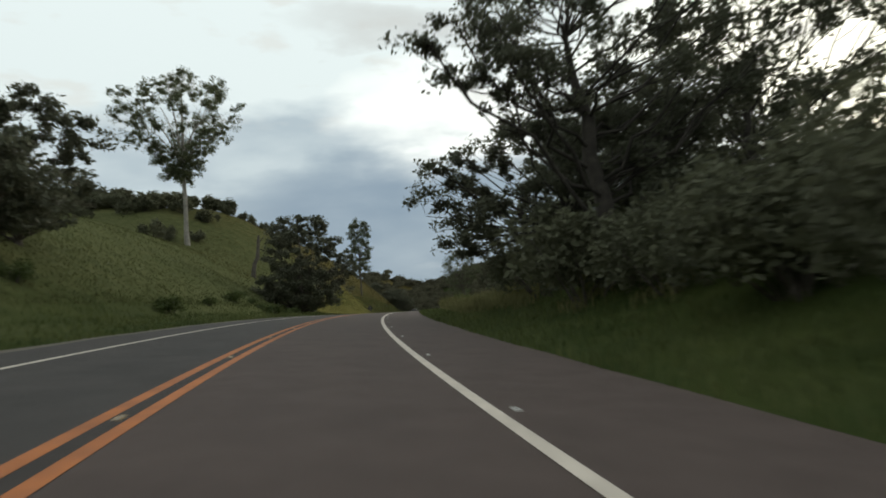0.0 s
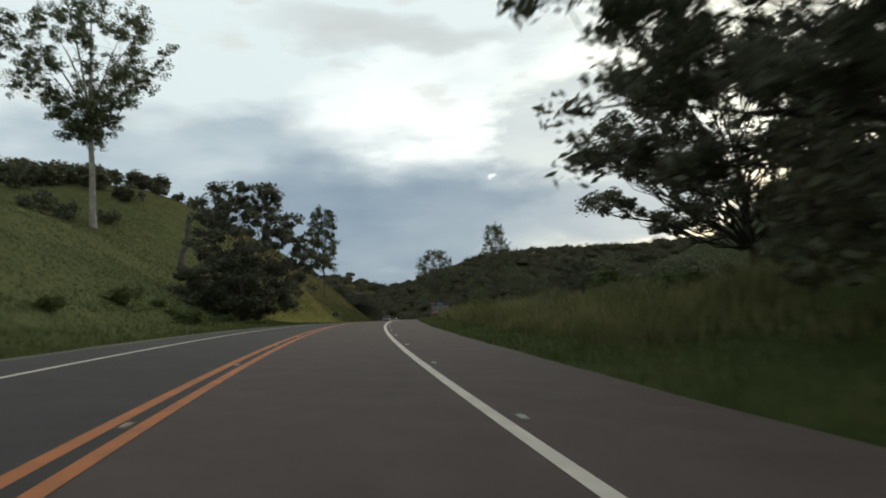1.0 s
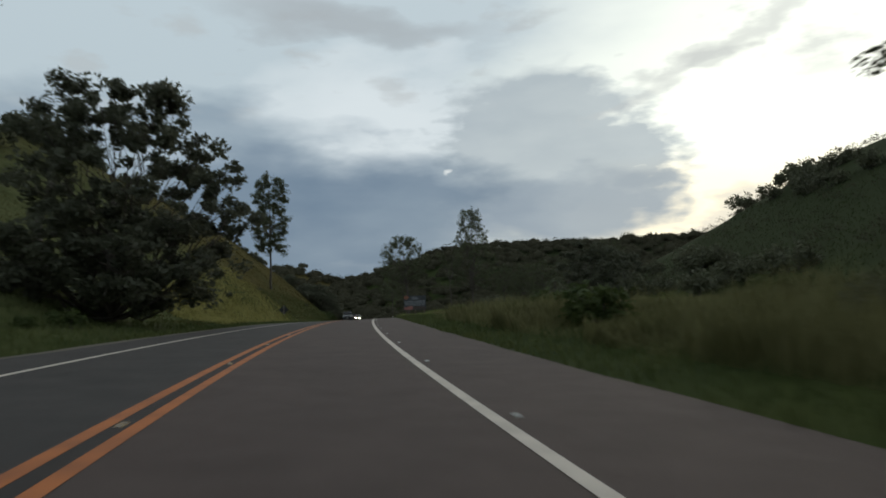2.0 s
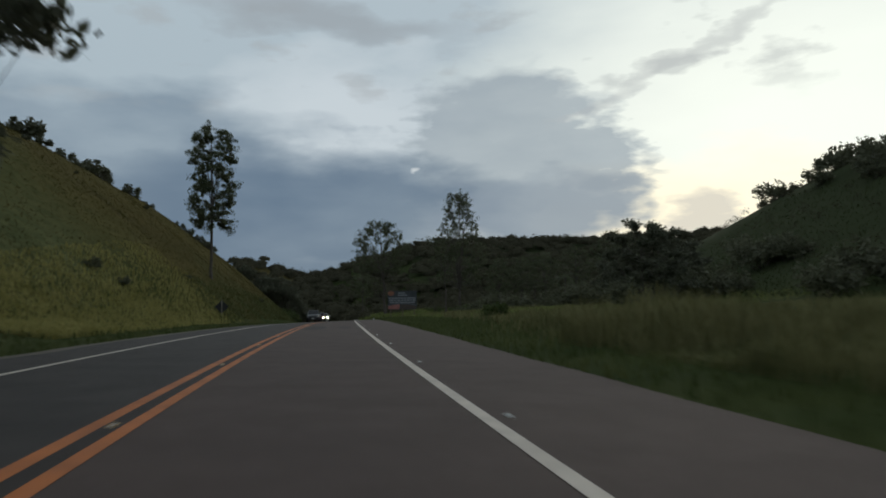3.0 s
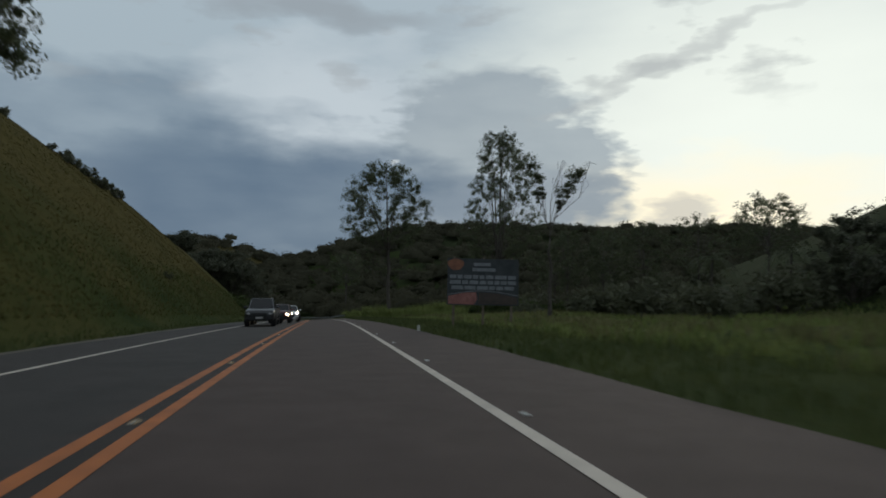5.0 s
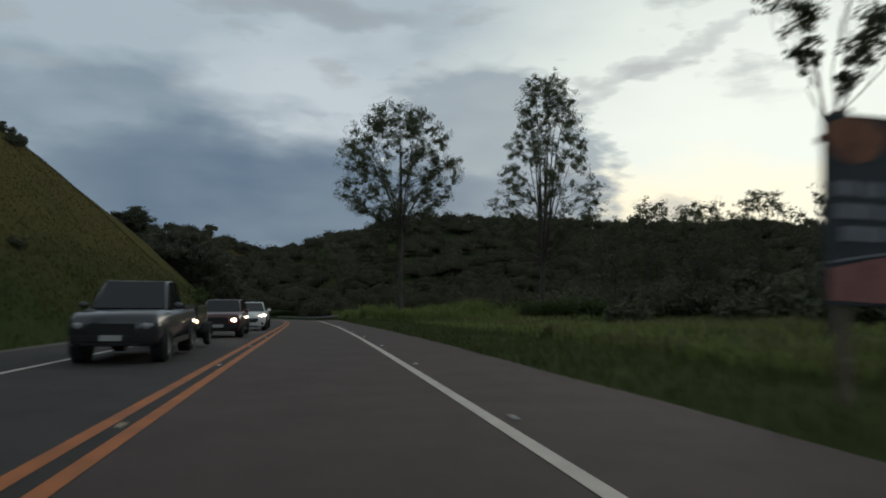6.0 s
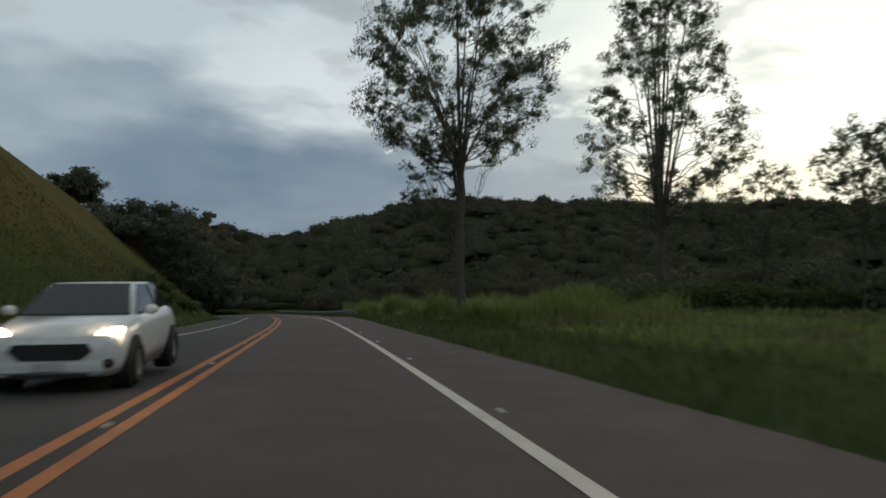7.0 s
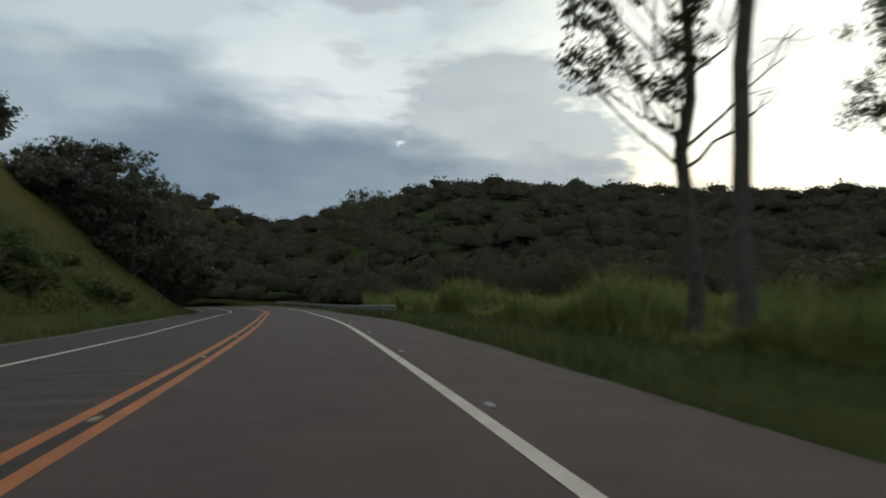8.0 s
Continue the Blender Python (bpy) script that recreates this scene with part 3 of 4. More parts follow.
for k, (x, y, h, w) in enumerate(((32.5, 232, 12, 3.0), (37, 230, 11.5, 3.4), (41, 226, 12, 3.6), (46, 221, 10.8, 4.2), (51, 214, 10.4, 4.6), (36, 246, 12, 3.6), (43, 240, 12.5, 4.4), (57, 222, 10.6, 4.8))):
    gum(SIDE, "backlit tree with sparse small-leaved foliage", ground_at(x, y), h * 0.38, (h * 0.35, h), w, (0.5, 0.85, 1.0, 0.95, 0.75, 0.4), 7, 46, 7500, 0.11, 0.13, 70 + k, (0, 0), 0.5, 0.55, group="trees along the field's end", spread=0.7, hang=0.2)
for k, (x, y, h, w) in enumerate(((-14.5, 285, 8.0, 4), (-17.5, 288, 8.2, 4.4), (-14, 292, 7.4, 3.8), (-20.5, 282, 2.6, 2.4), (-26.5, 284, 3.6, 2.4), (-19, 297, 7, 5), (-17, 303, 7.5, 4.5), (-27, 300, 5, 5), (-32, 312, 7, 5), (-23, 309, 6, 5), (-12.6, 298, 6.5, 3.6), (-21, 290, 6.2, 3.8), (-16, 311, 7, 4.5))):
    tree(SIDE, "dark dense tree on the bank above the bend", ground_at(x, y), (0, 0, h * 0.7), 0.22, (0.1, 0.9), dome(R1, 22, 0, 0, 0.8, h, w, 1.7, 0.45), 8000, 0.2, 90 + k, group="trees on the bend's bank", leafmat=SHADE_LEAF)
gum("bare_tree", "round twiggy tree on the distant slope", ground_at(9, 330), 9.0, (9.5, 17.5), 5.0, (0.6, 0.9, 1.0, 0.9, 0.6), 8, 70, 6500, 0.15, 0.2, 120, (0, 0), 0.5, 0.6)


def palm(base, tall):
    root = tagged(new("palm_tree"), "small palm with arching fronds in the field", "palm tree")
    root.location = base
    rng = np.random.default_rng(77)
    v, f = tube(limb_path((0, 0, -0.3), (0.2, 0, tall), rng, 0.01, 6), (0.2, 0.16, 0.15, 0.14, 0.13, 0.12), 8)
    child("trunk", mesh_of("trunk", v, f, BARK, True), root)
    for k in range(13):
        a, up = 2.4 * k, 0.2 + 0.9 * rng.random()
        spine = [np.array([0.2 + math.cos(a) * d, math.sin(a) * d, tall + up * d - 0.33 * d * d]) for d in np.linspace(0, 2.6, 9)]
        vs, fs = tube(spine, np.linspace(0.03, 0.008, 9), 4)
        vs, fs = [vs], list(fs)
        o = len(vs[0])
        side = np.array([-math.sin(a), math.cos(a), 0])
        for j in range(1, 9):
            for sg in (-1, 1):
                p, ahead = spine[j], spine[j] - spine[j - 1]
                for q in (0.0, 0.5):
                    b = p - ahead * q
                    tip = b + side * sg * 0.5 + ahead * 0.6 - np.array([0, 0, 0.22])
                    vs.append(np.array([b, b + ahead * 0.25, tip]))
                    fs.append((o, o + 1, o + 2))
                    o += 3
        child("frond", mesh_of("frond", np.concatenate(vs), fs, LEAF), root)


palm(ground_at(38, 206), 6.0)
palm(ground_at(46, 204), 4.6)


# ---------------------------------------------------------------- grass, shrubs and woods
def blades(name, label, s_span, u_span, count, tall, width, seed, mat, clump=0.0, fade=0.0, mound=0.0):
    """Grass as bent blades, scattered by station and offset from the road."""
    rng = np.random.default_rng(seed)
    s = s_span[0] + (s_span[1] - s_span[0]) * rng.random(count)
    u = u_span[0] + (u_span[1] - u_span[0]) * rng.random(count) ** 1.3
    if clump:
        k = max(1, count // 60)
        cs, cu = s[:k], u[:k]
        j = rng.integers(0, k, count)
        s, u = cs[j] + rng.normal(size=count) * clump, cu[j] + rng.normal(size=count) * clump * 0.8
        u = np.clip(u, min(u_span), max(u_span))
    off = (u > right_edge(s) - 0.02) | (u < left_edge(s) + 0.02)
    if fade:
        off &= rng.random(len(s)) < (1 - (s - s_span[0]) / (s_span[1] - s_span[0])) ** fade * np.clip(0.75 + 0.5 * wobble(s, u, 3.0, 6), 0.2, 1)
    s, u = s[off], u[off]
    count = len(s)
    p = road_at(s, u)
    p[:, 2] = height(p[:, 0], p[:, 1])
    tint = 0.55 + 0.45 * (0.5 + 0.5 * wobble(p[:, 0], p[:, 1], 2.3, 4))
    if mound:
        tint = np.clip(0.52 + 0.75 * wobble(p[:, 0], p[:, 1], mound, 9), 0.14, 1.15)
    h = (tall * (0.65 + 0.5 * rng.random(count)) * tint)[:, None]
    a = rng.random(count) * 2 * math.pi
    d = np.stack([np.cos(a), np.sin(a), 0 * a], 1)
    side = np.stack([-np.sin(a), np.cos(a), 0 * a], 1) * width
    lean = d * (0.15 + 0.45 * rng.random(count))[:, None]
    up = np.array([0, 0, 1.0])
    v = np.stack([p - side - up * 0.05, p + side - up * 0.05, p + h * (up * 0.6 + lean * 0.35) + side * 0.7, p + h * (up * 0.6 + lean * 0.35) - side * 0.7,
                  p + h * (up * 0.92 + lean)], 1).reshape(-1, 3)
    o = 5 * np.arange(count)
    f = [q for i in o.tolist() for q in ((i, i + 1, i + 2, i + 3), (i + 3, i + 2, i + 4))]
    return tagged(new(name, mesh_of(name, v, f, mat)), label, "grass", kind="stuff")


blades("verge_grass", "green grass along the road's edge", (-6, 290), (5.7, 12), 38000, 0.36, 0.022, 11, BLADE)
blades("verge_grass", "rough green grass below the hillside", (-6, 290), (-5.3, -13), 32000, 0.36, 0.022, 12, BLADE)
blades("field_grass", "long grass on the field beside the road", (20, 300), (10.5, 40), 34000, 0.7, 0.034, 13, FIELD_GRASS, 0.7)
blades("slope_grass", "dry grass on the cut slope", (104, 262), (-8, -36), 46000, 0.2, 0.03, 14, DRY_GRASS)
# a band of paler yellow blades that thins out along the slope
blades("pale_grass", "pale yellow grass where the cut slope begins", (110, 158), (-7.4, -15.5), 40000, 0.42, 0.028, 20, PALE_GRASS, fade=0.9)
blades("hill_grass", "grass on the open hillside", (20, 130), (-12, -60), 42000, 0.26, 0.04, 15, MEADOW)
blades("field_grass", "short rough grass over the open field", (140, 290), (10, 46), 30000, 0.5, 0.034, 18, TALL_GRASS)
blades("hillside_grass", "rough dark grass on the hill beyond the field", (60, 215), (42, 92), 20000, 0.45, 0.065, 19, SCRUB_GRASS)
blades("tall_grass", "clumps of tall bright green grass beside the bend", (226, 300), (10.4, 20), 42000, 2.0, 0.028, 16, TALL_GRASS, 0.9, mound=2.6)
blades("tall_grass", "clumps of tall olive grass at the roadside", (44, 110), (8.5, 18), 20000, 1.4, 0.026, 17, FIELD_GRASS, 0.8, mound=2.4)


def shrub_kind(seed, wide, tall, leaves, size, mat=None):
    rng = np.random.default_rng(seed)
    root = new("shrub")
    bits, pts, rad = [], [], []
    for _ in range(9):
        a, k = rng.random() * 6.28, rng.random() ** 0.5
        e = np.array([math.cos(a) * wide * k, math.sin(a) * wide * k, tall * (0.35 + 0.55 * rng.random() * (1.15 - k * 0.6))])
        bits.append(tube(limb_path((e[0] * 0.2, e[1] * 0.2, -0.2), e, rng, 0.06, 4), (0.05, 0.035, 0.025, 0.01), 5))
        for w in (0.55, 1.0):
            pts.append(e * (1, 1, w))
            rad.append(0.42 * wide * (0.6 + 0.6 * rng.random()))
    v, f = join(bits)
    child("stem", mesh_of("stem", v, f, BARK, True), root)
    v, f = leaf_cloud(np.array(pts), np.array(rad), leaves, size, rng, 0.8)
    child("foliage", mesh_of("foliage", v, f, mat or SHRUB), root)
    return root


def plant(kind, label, group, places):
    first = True
    for x, y, turn, scale in places:
        m = pose(*ground_at(x, y), 0, 0, turn)
        if first:
            kind.matrix_basis = m
            tagged(kind, label, "shrub", group)
            kind.scale = (scale,) * 3
            first = False
        else:
            copy_thing(kind, m).scale = (scale,) * 3


def strewn(rng, n, s_span, u_span, lo, hi):
    out = []
    for _ in range(n):
        s, u = s_span[0] + (s_span[1] - s_span[0]) * rng.random(), u_span[0] + (u_span[1] - u_span[0]) * rng.random()
        p = road_at(s, u)
        out.append((float(p[0]), float(p[1]), rng.random() * 360, lo + (hi - lo) * rng.random()))
    return out


R2 = np.random.default_rng(21)
plant(shrub_kind(1, 2.2, 3.6, 3200, 0.125, THICKET), "tall dark thicket shrub under the trees", "roadside thicket", strewn(R2, 13, (8, 38), (11.5, 16), 0.9, 1.4) + strewn(R2, 4, (58, 70), (13, 17), 0.4, 0.55))
plant(shrub_kind(2, 1.3, 1.5, 1150, 0.15), "low rounded green shrub on the verge", "verge shrubs", strewn(R2, 11, (8, 104), (-9.5, -15), 0.35, 0.85))
plant(shrub_kind(3, 1.2, 1.7, 1150, 0.15), "rounded green shrub in the roadside grass", "field shrubs", [(9.2, 70.5, 20, 1.35), (4.8, 127.5, 130, 0.7), (2.6, 79, 250, 1.0)] + strewn(R2, 9, (55, 92), (12, 30), 0.5, 1.1))
plant(shrub_kind(4, 1.6, 2.4, 600, 0.28, THICKET), "dark scrub bush along the hill's crest", "hill scrub", strewn(R2, 24, (30, 130), (-55, -66), 0.9, 1.7) + strewn(R2, 46, (128, 150), (-36, -74), 1.1, 1.8))
plant(shrub_kind(5, 1.3, 2.0, 720, 0.2, THICKET), "dark bush on the brow of the cut slope", "slope scrub", strewn(R2, 26, (100, 230), (-33, -40), 0.6, 1.5) + strewn(R2, 8, (95, 220), (-11, -30), 0.2, 0.45) + strewn(R2, 12, (226, 248), (-25, -33), 0.4, 0.8))
plant(shrub_kind(6, 2.0, 2.6, 680, 0.26, THICKET), "dark bush on the hillside beyond the field", "far hill scrub", strewn(R2, 24, (150, 240), (86, 108), 0.9, 2.0) + strewn(R2, 38, (130, 265), (36, 62), 0.8, 1.7) + strewn(R2, 16, (150, 225), (22, 38), 0.6, 1.2))
plant(shrub_kind(8, 2.0, 2.7, 1200, 0.17), "dark leafy bush in the thicket at the field's end", "field-end thicket", [(16.5 + 1.45 * k, 240.5 - 0.4 * (k % 4) - 0.45 * k, 70 * k, 0.62 + 0.35 * R2.random()) for k in range(15)])
plant(shrub_kind(7, 1.4, 1.4, 950, 0.15), "leafy shrub at the foot of the bank", "bank shrubs", strewn(R2, 7, (252, 270), (-8.2, -11), 0.6, 1.0) + strewn(R2, 16, (286, 332), (-8.6, -13), 0.9, 1.6))


def woods(name, label, count, seed, x_span, y_span, keep, size, per=60, fine=1, core=True, mat=None):
    """Far tree crowns: clumps of leaf quads on the slopes, all in one mesh."""
    rng = np.random.default_rng(seed)
    x = x_span[0] + (x_span[1] - x_span[0]) * rng.random(count)
    y = y_span[0] + (y_span[1] - y_span[0]) * rng.random(count)
    z = height(x, y)
    ok = keep(x, y, rng.random(count))
    c = np.stack([x, y, z], 1)[ok]
    r = size * (0.6 + 0.8 * rng.random(len(c)))
    c[:, 2] += r * 0.5 + (rng.random(len(c)) < 0.09) * r * 0.5
    ico = bmesh.new()
    bmesh.ops.create_icosphere(ico, subdivisions=fine, radius=1.0)
    ico.verts.ensure_lookup_table()
    unit = np.array([q.co[:] for q in ico.verts])
    tri = np.array([[q.index for q in fc.verts] for fc in ico.faces if fc.calc_center_median().z > -0.35])
    ico.free()
    # soft lumpy canopy
    lump = unit[None] * (1 + 0.28 * np.sin(unit[None] @ (rng.normal(size=(len(c), 3, 3)) * 3.0)).mean(2, keepdims=True) + 0.13 * rng.normal(size=(len(c), len(unit), 1)))
    cv = (c[:, None] + lump * (r[:, None, None] * np.array([0.8, 0.8, 0.42]))).reshape(-1, 3)
    cf = (tri[None] + (np.arange(len(c)) * len(unit))[:, None, None]).reshape(-1, 3)
    # loose sprays of leaves round it
    if not core:
        cv, cf = cv[:0], cf[:0]
    n = per * len(c)
    k = np.repeat(np.arange(len(c)), per)
    d = rng.normal(size=(n, 3))
    d /= np.linalg.norm(d, axis=1)[:, None]
    d[:, 2] = (np.abs(d[:, 2]) * 1.1 - 0.2) * (0.72 if core else 1.0)
    p = c[k] + d * (r[k] * ((0.66 if core else 0.25) + (0.34 if core else 0.85) * rng.random(n)))[:, None]
    a, b = rng.normal(size=(n, 3)), rng.normal(size=(n, 3))
    a /= np.linalg.norm(a, axis=1)[:, None]
    b = np.cross(a, b)
    b /= np.linalg.norm(b, axis=1)[:, None]
    w = (r[k] * (0.055 + 0.07 * rng.random(n)))[:, None]
    v = np.stack([p - a * w, p + b * w * 0.7, p + a * w, p - b * w * 0.7], 1).reshape(-1, 3)
    faces = cf.tolist() + (np.arange(4 * n).reshape(-1, 4) + len(cv)).tolist()
    return tagged(new(name, mesh_of(name, np.concatenate([cv, v]), faces, mat or WOODS, True)), label, "trees", kind="stuff")


woods("distant_woods", "dark wooded slopes of the far hills", 3000, 31, (-170, 350), (330, 580), lambda x, y, q: q < 0.95, 4.0, 56)
woods("valley_woods", "dark woodland on the valley's far side", 1500, 32, (-90, 190), (262, 345),
      lambda x, y, q: (np.abs(nearest_station(x, y)[1]) > 11) & (((x > 16) & (y > 268)) | (y > 312)), 3.0, 84)
woods("hillside_scrub", "dark scrub covering the hill beyond the field", 1300, 33, (48, 175), (70, 275),
      lambda x, y, q: (nearest_station(x, y)[1] > 45) & (q < 0.35 + 0.65 * (wobble(x, y, 13, 2) > -0.2)), 1.15, 48, core=False)
woods("hilltop_scrub", "dense dark scrub along the top of the open hill", 1500, 34, (-150, -44), (40, 215),
      lambda x, y, q: (nearest_station(x, y)[1] < -54 + 6 * wobble(x, y, 14, 3)) & (q < 0.6), 2.1, 40)


# ---------------------------------------------------------------- vehicles
def paint(name, colour, rough=0.3, metal=0.0, coat=0.6):
    m = material(name, colour, tuple(c * 0.8 for c in colour), 6, rough, 0, spec=0.5)
    b = m.node_tree.nodes["Principled BSDF"]
    b.inputs["Metallic"].default_value, b.inputs["Coat Weight"].default_value = metal, coat
    return m


def lamp_glass(name, colour, strength):
    m = material(name, colour, None, rough=0.15, spec=0.6)
    b = m.node_tree.nodes["Principled BSDF"]
    b.inputs["Emission Color"].default_value, b.inputs["Emission Strength"].default_value = (*colour, 1), strength
    return m


WHITE_CAR, RED_CAR, GREY_CAR = paint("white_car_paint", (0.72, 0.72, 0.7)), paint("dark_red_car_paint", (0.09, 0.02, 0.022)), paint("grey_car_paint", (0.035, 0.037, 0.042))
GLASS, RUBBER, RIM = paint("tinted_glass", (0.012, 0.014, 0.016), 0.06, 0.0, 0.0), material("tyre_rubber", (0.02, 0.02, 0.02), (0.035, 0.034, 0.032), 8, 0.85), paint("wheel_rim", (0.35, 0.35, 0.36), 0.35, 0.8, 0)
TRIM, PLATE = material("black_trim", (0.018, 0.018, 0.019), (0.03, 0.03, 0.03), 9, 0.6), material("number_plate", (0.5, 0.5, 0.48), (0.42, 0.42, 0.4), 5, 0.6)
LIT, UNLIT = lamp_glass("lit_headlight", (1.0, 0.78, 0.5), 38.0), paint("clear_lamp", (0.4, 0.4, 0.4), 0.15)
TAIL, SILVER = paint("tail_lamp", (0.3, 0.02, 0.015), 0.2), paint("bare_metal", (0.4, 0.41, 0.42), 0.45, 0.8, 0)


def from_bm(name, bm, mat, parent, label="", smooth=False):
    me = bpy.data.meshes.new(name)
    bmesh.ops.recalc_face_normals(bm, faces=bm.faces[:])
    bm.to_mesh(me)
    bm.free()
    me.materials.append(mat)
    if smooth:
        me.polygons.foreach_set("use_smooth", [True] * len(me.polygons))
    return child(name, me, parent, label)


def loft(rings, bevel=0.03):
    bm = bmesh.new()
    loops = [[bm.verts.new(p) for p in ring] for ring in rings]
    for a, b in zip(loops, loops[1:]):
        for i in range(len(a)):
            bm.faces.new((a[i], a[(i + 1) % len(a)], b[(i + 1) % len(a)], b[i]))
    bm.faces.new(loops[0])
    bm.faces.new(loops[-1][::-1])
    if bevel:
        bmesh.ops.bevel(bm, geom=bm.edges[:], offset=bevel, segments=2, affect="EDGES", clamp_overlap=True)
    return bm


def box(x0, x1, y0, y1, z0, z1, bevel=0.01):
    return loft([[(x0, y, z0), (x1, y, z0), (x1, y, z1), (x0, y, z1)] for y in (y0, y1)], bevel)


def slab(corners, out, thick=0.012):
    """A thin plate over four corners, pushed outwards."""
    n = np.array(out, float)
    n /= np.linalg.norm(n)
    bm = bmesh.new()
    a = [bm.verts.new(np.array(c) + n * thick) for c in corners]
    b = [bm.verts.new(np.array(c) - n * thick) for c in corners]
    bm.faces.new(a)
    bm.faces.new(b[::-1])
    for i in range(4):
        bm.faces.new((a[i], b[i], b[(i + 1) % 4], a[(i + 1) % 4]))
    return bm


def disc(points, y0, y1):
    bm = bmesh.new()
    a, b = [bm.verts.new((x, y0, z)) for x, z in points], [bm.verts.new((x, y1, z)) for x, z in points]
    bm.faces.new(a)
    bm.faces.new(b[::-1])
    for i in range(len(a)):
        bm.faces.new((a[i], b[i], b[(i + 1) % len(a)], a[(i + 1) % len(a)]))
    return bm


def wheel(parent, x, y, r, w=0.2):
    sg = 1 if x > 0 else -1
    prof = [(0.62, -0.5), (0.9, -0.5), (1.0, -0.3), (1.0, 0.3), (0.9, 0.5), (0.62, 0.5)]
    bm = bmesh.new()
    n = 24
    rows = [[bm.verts.new((x + q * w, y + p * r * math.cos(6.2832 * k / n), r + p * r * math.sin(6.2832 * k / n))) for k in range(n)] for p, q in prof]
    for i in range(len(prof)):
        a, b = rows[i], rows[(i + 1) % len(prof)]
        for k in range(n):
            bm.faces.new((a[k], a[(k + 1) % n], b[(k + 1) % n], b[k]))
    hub = new("wheel")
    hub.parent = parent
    from_bm("tyre", bm, RUBBER, hub, "", True)
    bm = bmesh.new()
    c = bm.verts.new((x + sg * w * 0.36, y, r))
    for k in range(5):
        a = 6.2832 * k / 5
        q = [bm.verts.new((x + sg * w * o, y + r * d * math.cos(a + e), r + r * d * math.sin(a + e))) for d, e, o in ((0.2, -0.5, 0.38), (0.64, -0.28, 0.3), (0.64, 0.28, 0.3), (0.2, 0.5, 0.38))]
        bm.faces.new((c, *q))
    ring = [[bm.verts.new((x + sg * w * o, y + r * d * math.cos(6.2832 * k / n), r + r * d * math.sin(6.2832 * k / n))) for k in range(n)] for d, o in ((0.54, 0.2), (0.56, 0.36), (0.64, 0.42))]
    for a, b in zip(ring, ring[1:]):
        for k in range(n):
            bm.faces.new((a[k], a[(k + 1) % n], b[(k + 1) % n], b[k]))
    from_bm("rim", bm, RIM, hub, "pale spoked wheel rim")


def lamp_body(x, y, z, rx, ry, rz):
    bm = bmesh.new()
    bmesh.ops.create_uvsphere(bm, u_segments=16, v_segments=8, radius=1.0)
    bmesh.ops.transform(bm, matrix=Matrix.Translation((x, y, z)) @ Matrix.Diagonal((rx, ry, rz, 1)), verts=bm.verts[:])
    return bm


